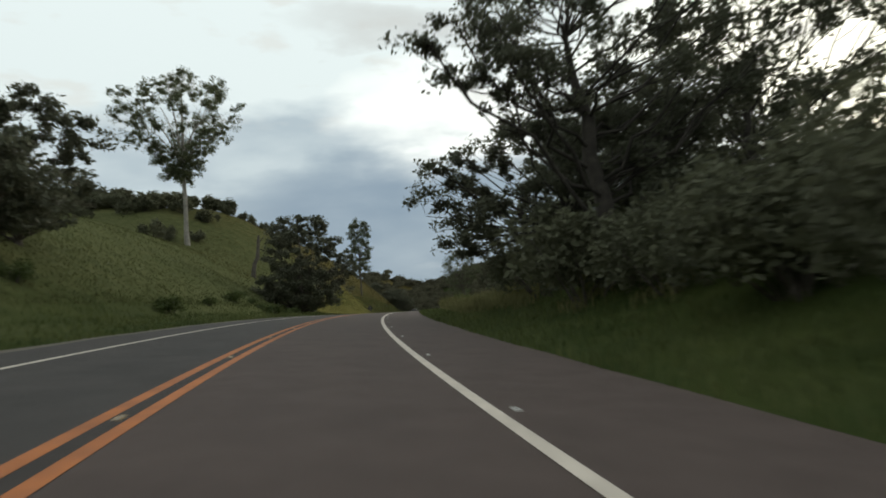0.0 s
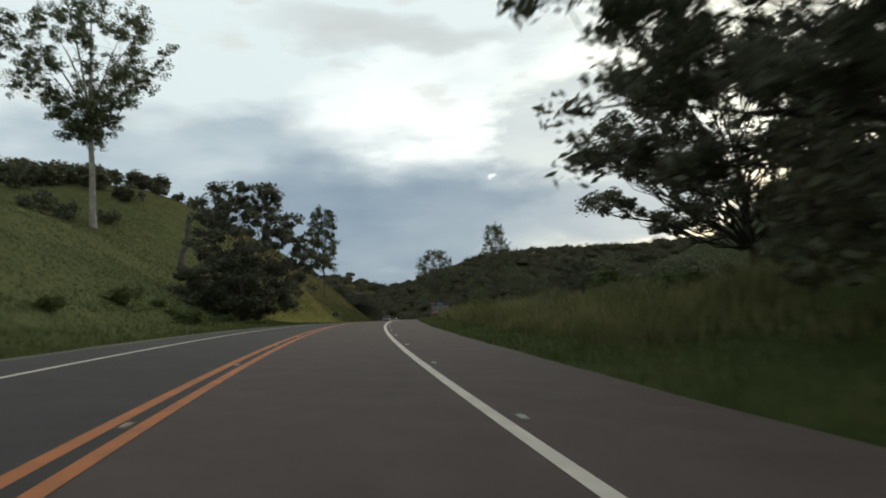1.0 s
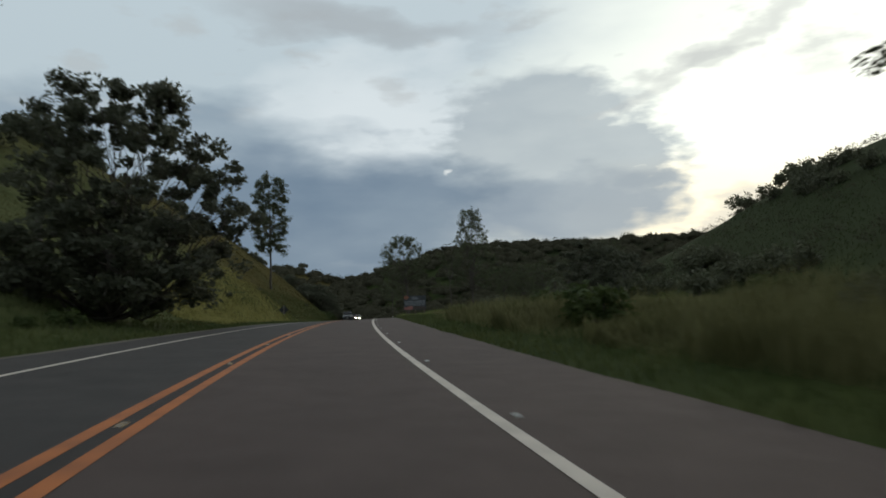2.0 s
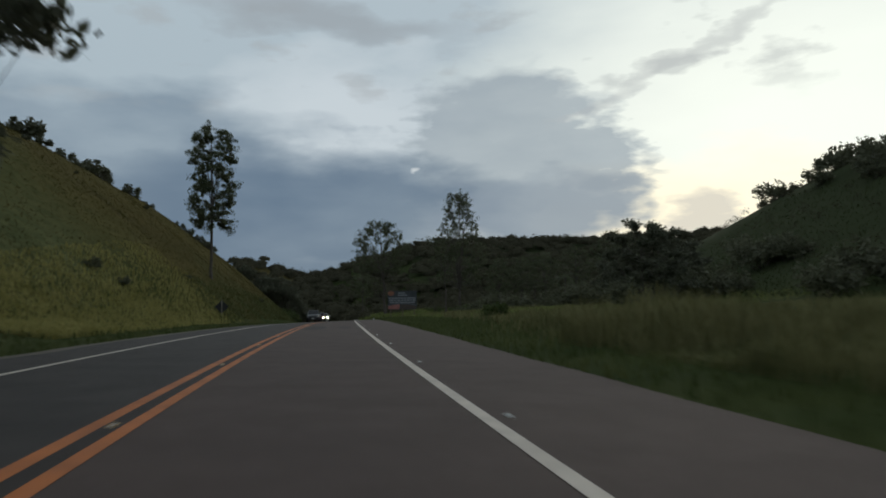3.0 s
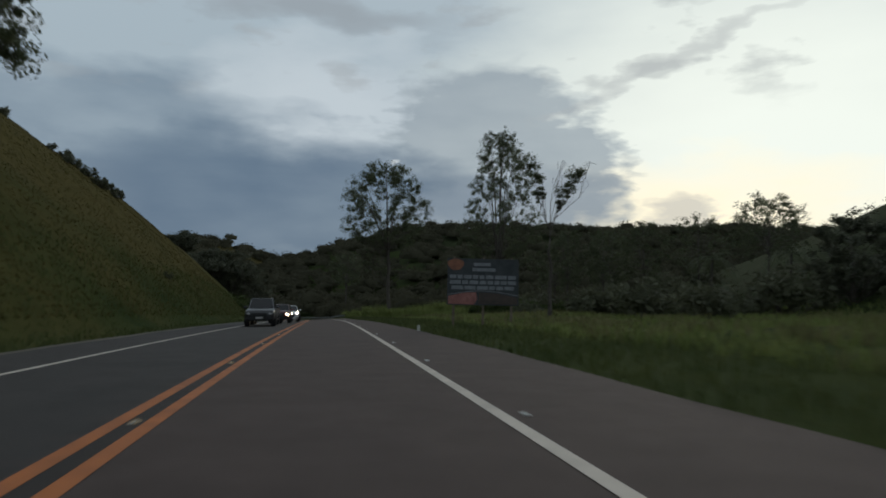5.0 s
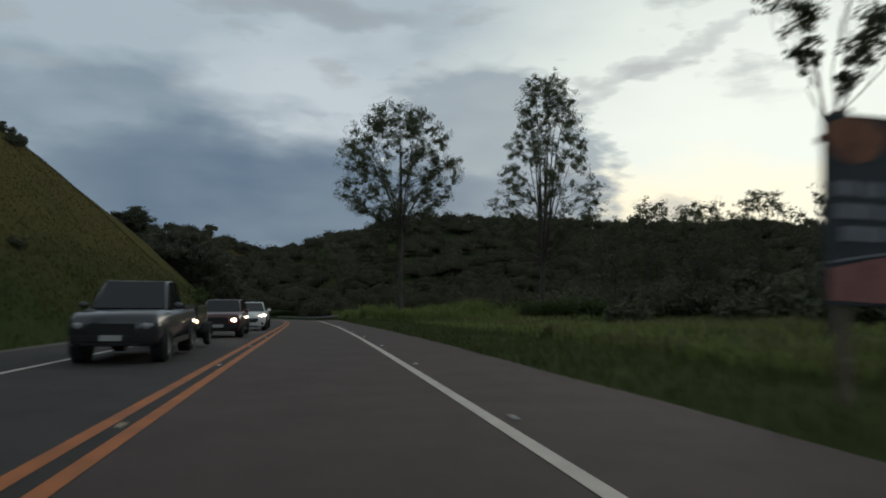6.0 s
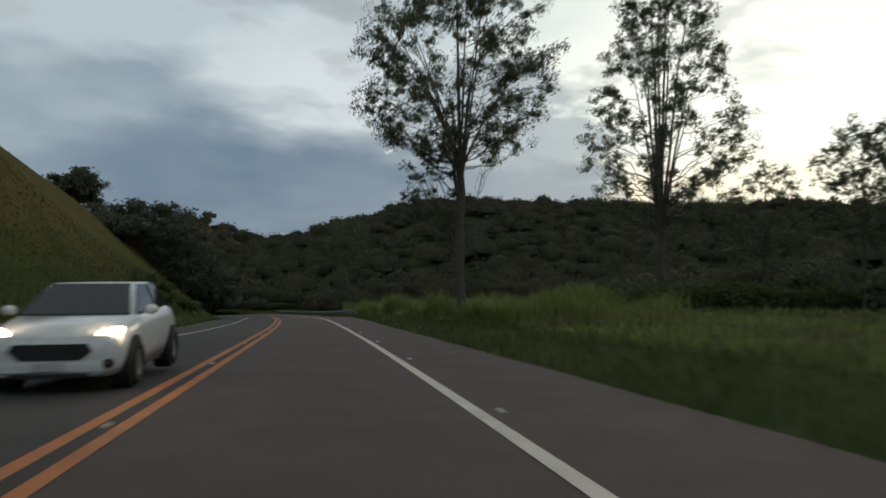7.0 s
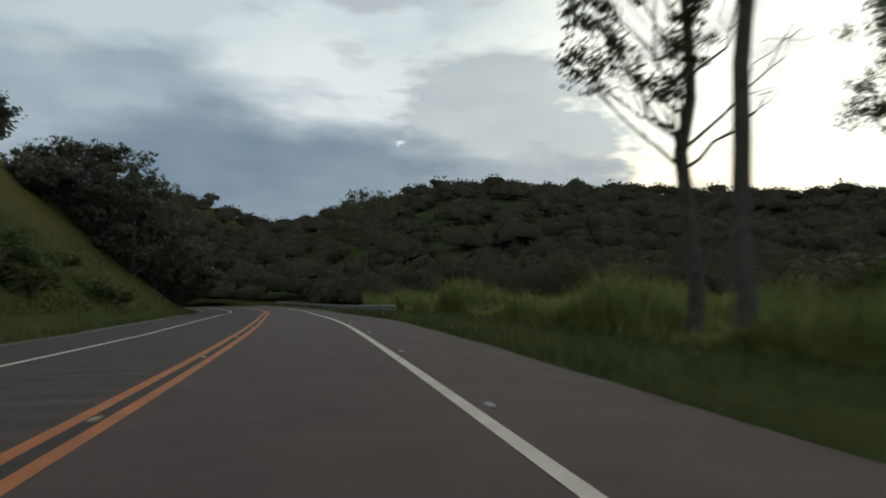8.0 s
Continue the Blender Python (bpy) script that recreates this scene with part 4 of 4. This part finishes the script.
def vehicle(name, label, station, u, coat, body, cabin, wheels, tyre_r, lamps, lit, grille, cargo=False):
    """body: rings (y, half width, low z, waist z); cabin: front base, front roof, rear roof, rear base (y, half width, z). The nose is at y = 0 and faces -y."""
    car = tagged(new(name), label, "car", "oncoming vehicles")
    rings = [[(-w * 0.9, y, lo), (-w, y, lo + (hi - lo) * 0.35), (-w * 0.985, y, lo + (hi - lo) * 0.72), (-w * 0.9, y, hi), (w * 0.9, y, hi), (w * 0.985, y, lo + (hi - lo) * 0.72), (w, y, lo + (hi - lo) * 0.35), (w * 0.9, y, lo)] for y, w, lo, hi in body]
    from_bm("body", loft(rings, 0.035), coat, car, "", True)
    modern = name == "hatchback_car"
    (y0, w0, z0), (y1, w1, z1), (y2, w2, z2), (y3, w3, z3) = cabin
    lowz = z0 - 0.06
    bm = bmesh.new()
    v = [bm.verts.new(p) for p in ((-w0, y0, lowz), (w0, y0, lowz), (w1, y1, z1), (-w1, y1, z1), (-w2, y2, z2), (w2, y2, z2), (w3, y3, lowz), (-w3, y3, lowz))]
    for q in ((0, 1, 2, 3), (3, 2, 5, 4), (4, 5, 6, 7), (0, 3, 4, 7), (1, 6, 5, 2), (0, 7, 6, 1)):
        bm.faces.new([v[i] for i in q])
    bmesh.ops.bevel(bm, geom=bm.edges[:], offset=0.05, segments=3, affect="EDGES", clamp_overlap=True)
    from_bm("cabin", bm, coat, car, "", True)

    def pane(nm, a, b, c, d, out, inset=0.1):
        p = [np.array(q, float) for q in (a, b, c, d)]
        m = sum(p) / 4
        from_bm(nm, slab([q + (m - q) * inset for q in p], out), GLASS, car)

    pane("windscreen", (-w0, y0, z0), (w0, y0, z0), (w1, y1, z1), (-w1, y1, z1), (0, -(z1 - z0), y1 - y0), 0.09)
    pane("rear_window", (-w3, y3, z3), (w3, y3, z3), (w2, y2, z2), (-w2, y2, z2), (0, z2 - z3, y3 - y2), 0.14)
    ym = (y1 + y2) / 2
    for sg in (-1, 1):
        out = (sg * (z1 - z0), 0, w0 - w1)
        pane("side_window", (sg * w0, y0 + 0.12, z0 + 0.02), (sg * w0, ym - 0.03, z0 + 0.02), (sg * w1, ym - 0.03, z1), (sg * w1, y1 + 0.05, z1), out, 0.1)
        pane("side_window", (sg * w0, ym + 0.03, z0 + 0.02), (sg * w3, y3 - 0.12, z3 + 0.02), (sg * w2, y2 - 0.05, z2), (sg * w1, ym + 0.03, z1), out, 0.1)
        bm = lamp_body(sg * (w0 + 0.17), y0 + 0.28, z0 + 0.08, 0.1, 0.06, 0.075)
        from_bm("mirror", bm, coat, car, "", True)
        for wy in wheels:
            wmax = max(q[1] for q in body)
            wheel(car, sg * (wmax - 0.05), wy, tyre_r)
            ring = [(wy + (tyre_r + 0.055) * math.cos(a), tyre_r + 0.01 + (tyre_r + 0.055) * math.sin(a)) for a in np.linspace(0, 6.2832, 25)[:-1]]
            from_bm("wheel_arch", loft([[(sg * o, y, z) for y, z in ring] for o in (wmax - 0.25, wmax + 0.006)], 0), TRIM, car)
        lx, lz, lw, lh = lamps
        lens = lamp_body(0, 0, 0, lw, 0.13 if not modern else 0.075, lh)
        bmesh.ops.transform(lens, matrix=Matrix.Translation((sg * lx, body[0][0] + (0.17 if modern else 0.1), lz)) @ Matrix.Rotation(sg * 0.62 * modern, 4, "Z") @ Matrix.Rotation(-sg * 0.32 * modern, 4, "Y"), verts=lens.verts[:])
        if modern:
            from_bm("fog_lamp", lamp_body(sg * 0.67, 0.06, 0.37, 0.09, 0.07, 0.07), TRIM, car, "dark fog lamp pocket", True)
        from_bm("headlight", lens, LIT if lit else UNLIT, car, "glowing warm headlight" if lit else "unlit headlight", True)
        from_bm("tail_light", lamp_body(sg * (body[-1][1] - 0.12), body[-1][0] - 0.02, body[-1][3] - 0.15, 0.1, 0.05, 0.13), TAIL, car, "", True)
        from_bm("sill", box(sg * body[1][1] - 0.03, sg * body[1][1] + 0.02, wheels[0] + 0.42, wheels[1] - 0.42, body[2][2] - 0.02, body[2][2] + 0.1), TRIM, car)
    gw, gz0, gz1 = grille
    nose = body[0][0]
    from_bm("grille", disc([(gw * a, gz0 + (gz1 - gz0) * b) for a, b in ((-0.72, 0), (0.72, 0), (1, 0.55), (0.88, 1), (-0.88, 1), (-1, 0.55))], nose - 0.03, nose + 0.08) if modern else box(-gw, gw, nose - 0.025, nose + 0.05, gz0, gz1), TRIM, car, "black grille")
    from_bm("bumper", box(-body[0][1] * 0.97, body[0][1] * 0.97, nose - 0.06, nose + 0.15, body[0][2] - 0.02, body[0][2] + 0.16, 0.04), TRIM if not modern else coat, car)
    from_bm("number_plate", box(-0.2, 0.2, nose - 0.085, nose - 0.062, body[0][2] + 0.03, body[0][2] + 0.14, 0.004), PLATE, car)
    from_bm("lower_intake", box(-body[0][1] * 0.7, body[0][1] * 0.7, nose - 0.07, nose + 0.02, body[0][2] - 0.06, body[0][2] - 0.005), TRIM, car)
    if cargo:
        yb, ye, wb, zb = y3 + 0.05, body[-1][0] - 0.03, body[-1][1] - 0.06, body[-1][3]
        for sg in (-1, 1):
            from_bm("bed_rail", box(sg * wb - 0.04, sg * wb + 0.04, yb, ye, zb - 0.02, zb + 0.08), coat, car)
        from_bm("tailgate", box(-wb, wb, ye - 0.05, ye + 0.01, zb - 0.3, zb + 0.08), coat, car)
    p = road_at(station, u, 0.03)
    h, b = np.interp(station, _s, _h), np.interp(station, _s, _bank)
    car.matrix_world = Matrix.Translation(p) @ Matrix.Rotation(h, 4, "Z") @ Matrix.Rotation(b, 4, "Y")
    return car


vehicle("pickup_truck", "dark grey single-cab pickup truck on the oncoming lane", 182.5, -2.05, GREY_CAR,
        [(0.0, 0.78, 0.42, 0.86), (0.25, 0.86, 0.32, 0.98), (1.3, 0.87, 0.3, 1.04), (4.5, 0.86, 0.34, 1.02), (4.65, 0.82, 0.44, 0.98)],
        [(1.15, 0.78, 1.02), (1.85, 0.64, 1.63), (2.75, 0.64, 1.63), (3.0, 0.78, 1.02)], (0.82, 3.65), 0.33, (0.62, 0.74, 0.16, 0.1), False, (0.42, 0.55, 0.78), True)
vehicle("station_wagon", "old boxy dark red car with both headlights on", 195.5, -1.7, RED_CAR,
        [(0.0, 0.74, 0.36, 0.8), (0.16, 0.81, 0.24, 0.9), (1.05, 0.82, 0.22, 0.96), (3.6, 0.82, 0.24, 0.96), (3.75, 0.78, 0.36, 0.9)],
        [(0.98, 0.75, 0.91), (1.55, 0.63, 1.4), (3.3, 0.63, 1.4), (3.66, 0.74, 0.91)], (0.7, 3.0), 0.29, (0.57, 0.66, 0.16, 0.1), True, (0.36, 0.55, 0.76))
vehicle("hatchback_car", "white modern hatchback with its headlights on", 205.8, -1.42, WHITE_CAR,
        [(0.0, 0.66, 0.26, 0.68), (0.08, 0.76, 0.2, 0.76), (0.4, 0.845, 0.19, 0.87), (1.1, 0.875, 0.19, 0.98), (3.3, 0.87, 0.21, 1.02), (3.8, 0.82, 0.26, 1.0), (3.97, 0.72, 0.36, 0.92)],
        [(0.92, 0.79, 0.95), (1.72, 0.6, 1.42), (2.95, 0.58, 1.44), (3.85, 0.7, 1.0)], (0.72, 3.25), 0.315, (0.64, 0.735, 0.23, 0.07), True, (0.5, 0.42, 0.63))


def cargo_trailer(station, u):
    t = tagged(new("cargo_trailer"), "small dark box trailer hitched behind the pickup", "trailer", "oncoming vehicles")
    from_bm("floor_frame", box(-0.72, 0.72, 0.9, 2.7, 0.5, 0.58), TRIM, t)
    for nm, q in (("side_board", (-0.72, -0.68, 0.9, 2.7)), ("side_board", (0.68, 0.72, 0.9, 2.7)), ("front_board", (-0.68, 0.68, 0.9, 0.94)), ("tail_board", (-0.68, 0.68, 2.66, 2.7))):
        from_bm(nm, box(*q, 0.58, 1.12), GREY_CAR, t)
    from_bm("drawbar", box(-0.04, 0.04, 0.0, 0.95, 0.46, 0.54), SILVER, t)
    for sg in (-1, 1):
        wheel(t, sg * 0.84, 2.0, 0.29, 0.17)
        from_bm("mudguard", loft([[(sg * 0.84 - 0.1, 2.0 + 0.36 * math.cos(a), 0.3 + 0.36 * math.sin(a)), (sg * 0.84 + 0.1, 2.0 + 0.36 * math.cos(a), 0.3 + 0.36 * math.sin(a)),
                                   (sg * 0.84 + 0.1, 2.0 + 0.33 * math.cos(a), 0.3 + 0.33 * math.sin(a)), (sg * 0.84 - 0.1, 2.0 + 0.33 * math.cos(a), 0.3 + 0.33 * math.sin(a))] for a in np.linspace(0.25, 2.9, 9)], 0), TRIM, t)
        from_bm("marker_lamp", lamp_body(sg * 0.7, 0.88, 0.7, 0.05, 0.03, 0.05), lamp_glass("marker_glow", (1.0, 0.6, 0.3), 8.0) if sg > 0 else TAIL, t)
    p = road_at(station, u, 0.03)
    t.matrix_world = Matrix.Translation(p) @ Matrix.Rotation(np.interp(station, _s, _h), 4, "Z") @ Matrix.Rotation(np.interp(station, _s, _bank), 4, "Y")


cargo_trailer(187.15, -2.05)


# ---------------------------------------------------------------- roadside furniture
BOARD_DARK = material("dark_sign_face", (0.035, 0.04, 0.045), (0.06, 0.065, 0.07), 2, 0.6)
BAR = material("faded_white_print", (0.24, 0.25, 0.27), (0.16, 0.17, 0.185), 5, 0.7)
ORANGE, PINK = material("orange_print", (0.3, 0.13, 0.08), (0.2, 0.09, 0.06), 4, 0.7), material("pink_print", (0.38, 0.17, 0.15), (0.24, 0.1, 0.09), 4, 0.7)
TIMBER = material("weathered_timber", (0.13, 0.1, 0.075), (0.22, 0.18, 0.14), 5, 0.9, 0.5, 30)


def billboard(x, y):
    g = ground_at(x + 1.9, y)
    b = tagged(new("billboard"), "dark roadside billboard with faded print and coloured shapes", "billboard")
    b.matrix_world = pose(x, y, g[2], 0, 0, -4)
    lo = 1.7 - g[2]
    hi = lo + 2.4
    from_bm("panel", box(0, 3.75, -0.03, 0.03, lo, hi), BOARD_DARK, b)
    for px in (0.35, 1.9, 3.4):
        from_bm("post", box(px - 0.06, px + 0.06, 0.035, 0.15, -0.5, hi + 0.08), TIMBER, b)
    for pz in (lo + 0.3, hi - 0.3):
        from_bm("batten", box(0.05, 3.7, 0.155, 0.2, pz - 0.05, pz + 0.05), TIMBER, b)
    R = random.Random(4)
    for row, z in enumerate((lo + 1.36, lo + 1.08, lo + 0.8)):
        px = 0.12 + 0.1 * (row == 2)
        while px < 3.3:
            w = 0.22 + 0.45 * R.random()
            from_bm("print_bar", box(px, min(px + w, 3.6), -0.042, -0.034, z, z + 0.19, 0), BAR, b)
            px += w + 0.07
    for z, x0, x1 in ((lo + 2.02, 1.35, 2.25), (lo + 1.75, 1.3, 2.5)):
        from_bm("print_bar", box(x0, x1, -0.042, -0.034, z, z + 0.17, 0), BAR, b)
    from_bm("orange_shape", disc([(0.42 + 0.42 * math.cos(a) * (1 + 0.12 * math.sin(3 * a)), lo + 2.08 + 0.3 * math.sin(a)) for a in np.linspace(0, 6.28, 22)[:-1]], -0.042, -0.034), ORANGE, b, "faded orange painted shape")
    from_bm("pink_shape", disc([(0.05, lo + 0.06), (1.4, lo + 0.03), (1.55, lo + 0.3), (1.5, lo + 0.66), (0.9, lo + 0.64), (0.05, lo + 0.45)], -0.042, -0.034), PINK, b, "faded pink painted shape")
    arc = [(q, lo + 0.5 + 0.22 * math.sin(q / 3.7 * math.pi)) for q in np.linspace(0.03, 3.7, 18)]
    from_bm("pale_curve", disc(arc + [(q, z + 0.035) for q, z in arc[::-1]], -0.05, -0.043), BAR, b, "thin pale curved line")
    from_bm("brown_shape", disc([(1.62, lo + 0.06), (3.68, lo + 0.06), (3.68, lo + 0.42), (2.6, lo + 0.62), (1.66, lo + 0.66)], -0.042, -0.034), material("brown_print", (0.09, 0.065, 0.055), (0.06, 0.05, 0.045), 4, 0.7), b)


billboard(2.6, 174.6)


def warning_sign(x, y):
    g = ground_at(x, y)
    w = tagged(new("warning_sign"), "diamond road sign seen from its dark back, on a pale post", "road sign")
    w.matrix_world = pose(*g, 0, 0, 6)
    from_bm("post", box(-0.045, 0.045, -0.05, 0.03, -0.4, 1.42), PALE_BARK, w, "pale wooden post")
    from_bm("sign_plate", disc([(0.62 * math.cos(a), 0.82 + 0.62 * math.sin(a)) for a in (0, math.pi / 2, math.pi, 1.5 * math.pi)], 0.034, 0.05), TRIM, w, "dark unpainted back of the diamond plate")


warning_sign(-14.8, 149.0)


def studs(name, label, u, step, first, last, body_mat, glint):
    root = new(name)
    from_bm("housing", loft([[(-0.045, -0.04, 0), (0.045, -0.04, 0), (0.033, -0.024, 0.018), (-0.033, -0.024, 0.018)], [(-0.045, 0.04, 0), (0.045, 0.04, 0), (0.033, 0.024, 0.018), (-0.033, 0.024, 0.018)]], 0), body_mat, root)
    from_bm("reflector", slab([(-0.032, -0.036, 0.005), (0.032, -0.036, 0.005), (0.027, -0.028, 0.014), (-0.027, -0.028, 0.014)], (0, -1, 0.8), 0.0025), glint, root)
    tagged(root, label, "road stud", name + "s along the road")
    for k, s in enumerate(np.arange(first, last, step)):
        m = Matrix.Translation(road_at(s, u, 0.028)) @ Matrix.Rotation(np.interp(s, _s, _h), 4, "Z") @ Matrix.Rotation(np.interp(s, _s, _bank), 4, "Y")
        if k:
            copy_thing(root, m)
        else:
            root.matrix_basis = m


STUD_WHITE, GLINT = material("stud_plastic", (0.6, 0.6, 0.56), (0.5, 0.5, 0.46), 20, 0.5), paint("stud_reflector", (0.8, 0.8, 0.78), 0.15)
studs("white_road_stud", "small white reflective stud beside the edge line", 3.8, 7.0, 7.1, 262, STUD_WHITE, GLINT)
studs("yellow_road_stud", "small pale stud between the double yellow lines", 0.0, 7.0, 7.1, 262, material("stud_yellow", (0.55, 0.36, 0.16), (0.45, 0.3, 0.12), 20, 0.5), GLINT)


def marker_post(s, u):
    p = road_at(s, u)
    m = tagged(new("marker_stub"), "short white marker stub at the edge of the shoulder", "marker post")
    m.matrix_world = Matrix.Translation(ground_at(p[0], p[1]))
    from_bm("stub", loft([[(-0.07, -0.05, -0.1), (0.07, -0.05, -0.1), (0.07, 0.05, -0.1), (-0.07, 0.05, -0.1)], [(-0.05, -0.04, 0.3), (0.05, -0.04, 0.3), (0.05, 0.04, 0.3), (-0.05, 0.04, 0.3)]], 0.01), STUD_WHITE, m)


marker_post(171.9, 5.95)

WORN_PATCH = material("worn_patch_asphalt", (0.047, 0.036, 0.0325), (0.068, 0.05, 0.045), 2, 0.85, 0.4, 60)
for s0, s1, u0, u1, mat in ((120.5, 129.5, 0.45, 1.5, DARK_PATCH), (121.5, 128.0, 2.3, 2.95, WORN_PATCH)):
    def side(sign, s0=s0, s1=s1, u0=u0, u1=u1):
        mid, half = (u0 + u1) / 2, (u1 - u0) / 2
        return lambda q: mid + sign * half * np.sqrt(np.clip(1 - ((2 * q - s0 - s1) / (s1 - s0)) ** 4, 0.002, 1)) + 0.09 * np.sin(2.1 * q + sign) * np.sin(0.8 * q)
    child("asphalt_patch", ribbon("asphalt_patch", s0, s1, side(-1), side(1), 0.0235, mat, 0.25), road, "darker patch of repaired asphalt")


GALVANISED = material("galvanised_steel", (0.12, 0.125, 0.12), (0.2, 0.21, 0.2), 3, 0.65, spec=0.4)


def guardrail(s0, s1, u):
    g = tagged(new("guardrail"), "galvanised steel guardrail along the outside of the bend", "guardrail")
    s = np.arange(s0, s1 + 0.1, 1.0)
    prof = ((0.0, 0.33), (-0.05, 0.38), (-0.05, 0.42), (0.0, 0.48), (-0.05, 0.54), (-0.05, 0.58), (0.0, 0.64))
    rows = [road_at(s, u + o, z) for o, z in prof]
    n = len(s)
    v = np.concatenate(rows)
    f = [(k * n + i, k * n + i + 1, (k + 1) * n + i + 1, (k + 1) * n + i) for k in range(len(prof) - 1) for i in range(n - 1)]
    child("beam", mesh_of("beam", v[: len(prof) * n], f, GALVANISED, True), g)
    for t in np.arange(s0 + 1, s1, 4.0):
        p = road_at(t, u + 0.1)
        z = float(height(p[:1], p[1:2])[0])
        from_bm("post", box(p[0] - 0.05, p[0] + 0.05, p[1] - 0.06, p[1] + 0.06, z - 0.4, p[2] + 0.62), GALVANISED, g)


guardrail(258, 330, 6.5)


def dead_stump(x, y):
    g = ground_at(x, y)
    d = tagged(new("dead_trunk"), "leaning dead tree trunk on the grassy hillside", "dead tree")
    d.location = g
    rng = np.random.default_rng(8)
    v, f = tube(limb_path((0, 0, -0.4), (1.0, 0.2, 6.6), rng, 0.02, 7), (0.42, 0.36, 0.33, 0.3, 0.27, 0.24, 0.16), 9)
    child("trunk", mesh_of("trunk", v, f, BARK, True), d)
    v, f = tube(limb_path((0.8, 0.1, 5.2), (1.9, 0.2, 6.3), rng, 0.03, 4), (0.14, 0.1, 0.08, 0.04), 6)
    child("limb", mesh_of("limb", v, f, BARK, True), d)


dead_stump(-28.9, 110.7)
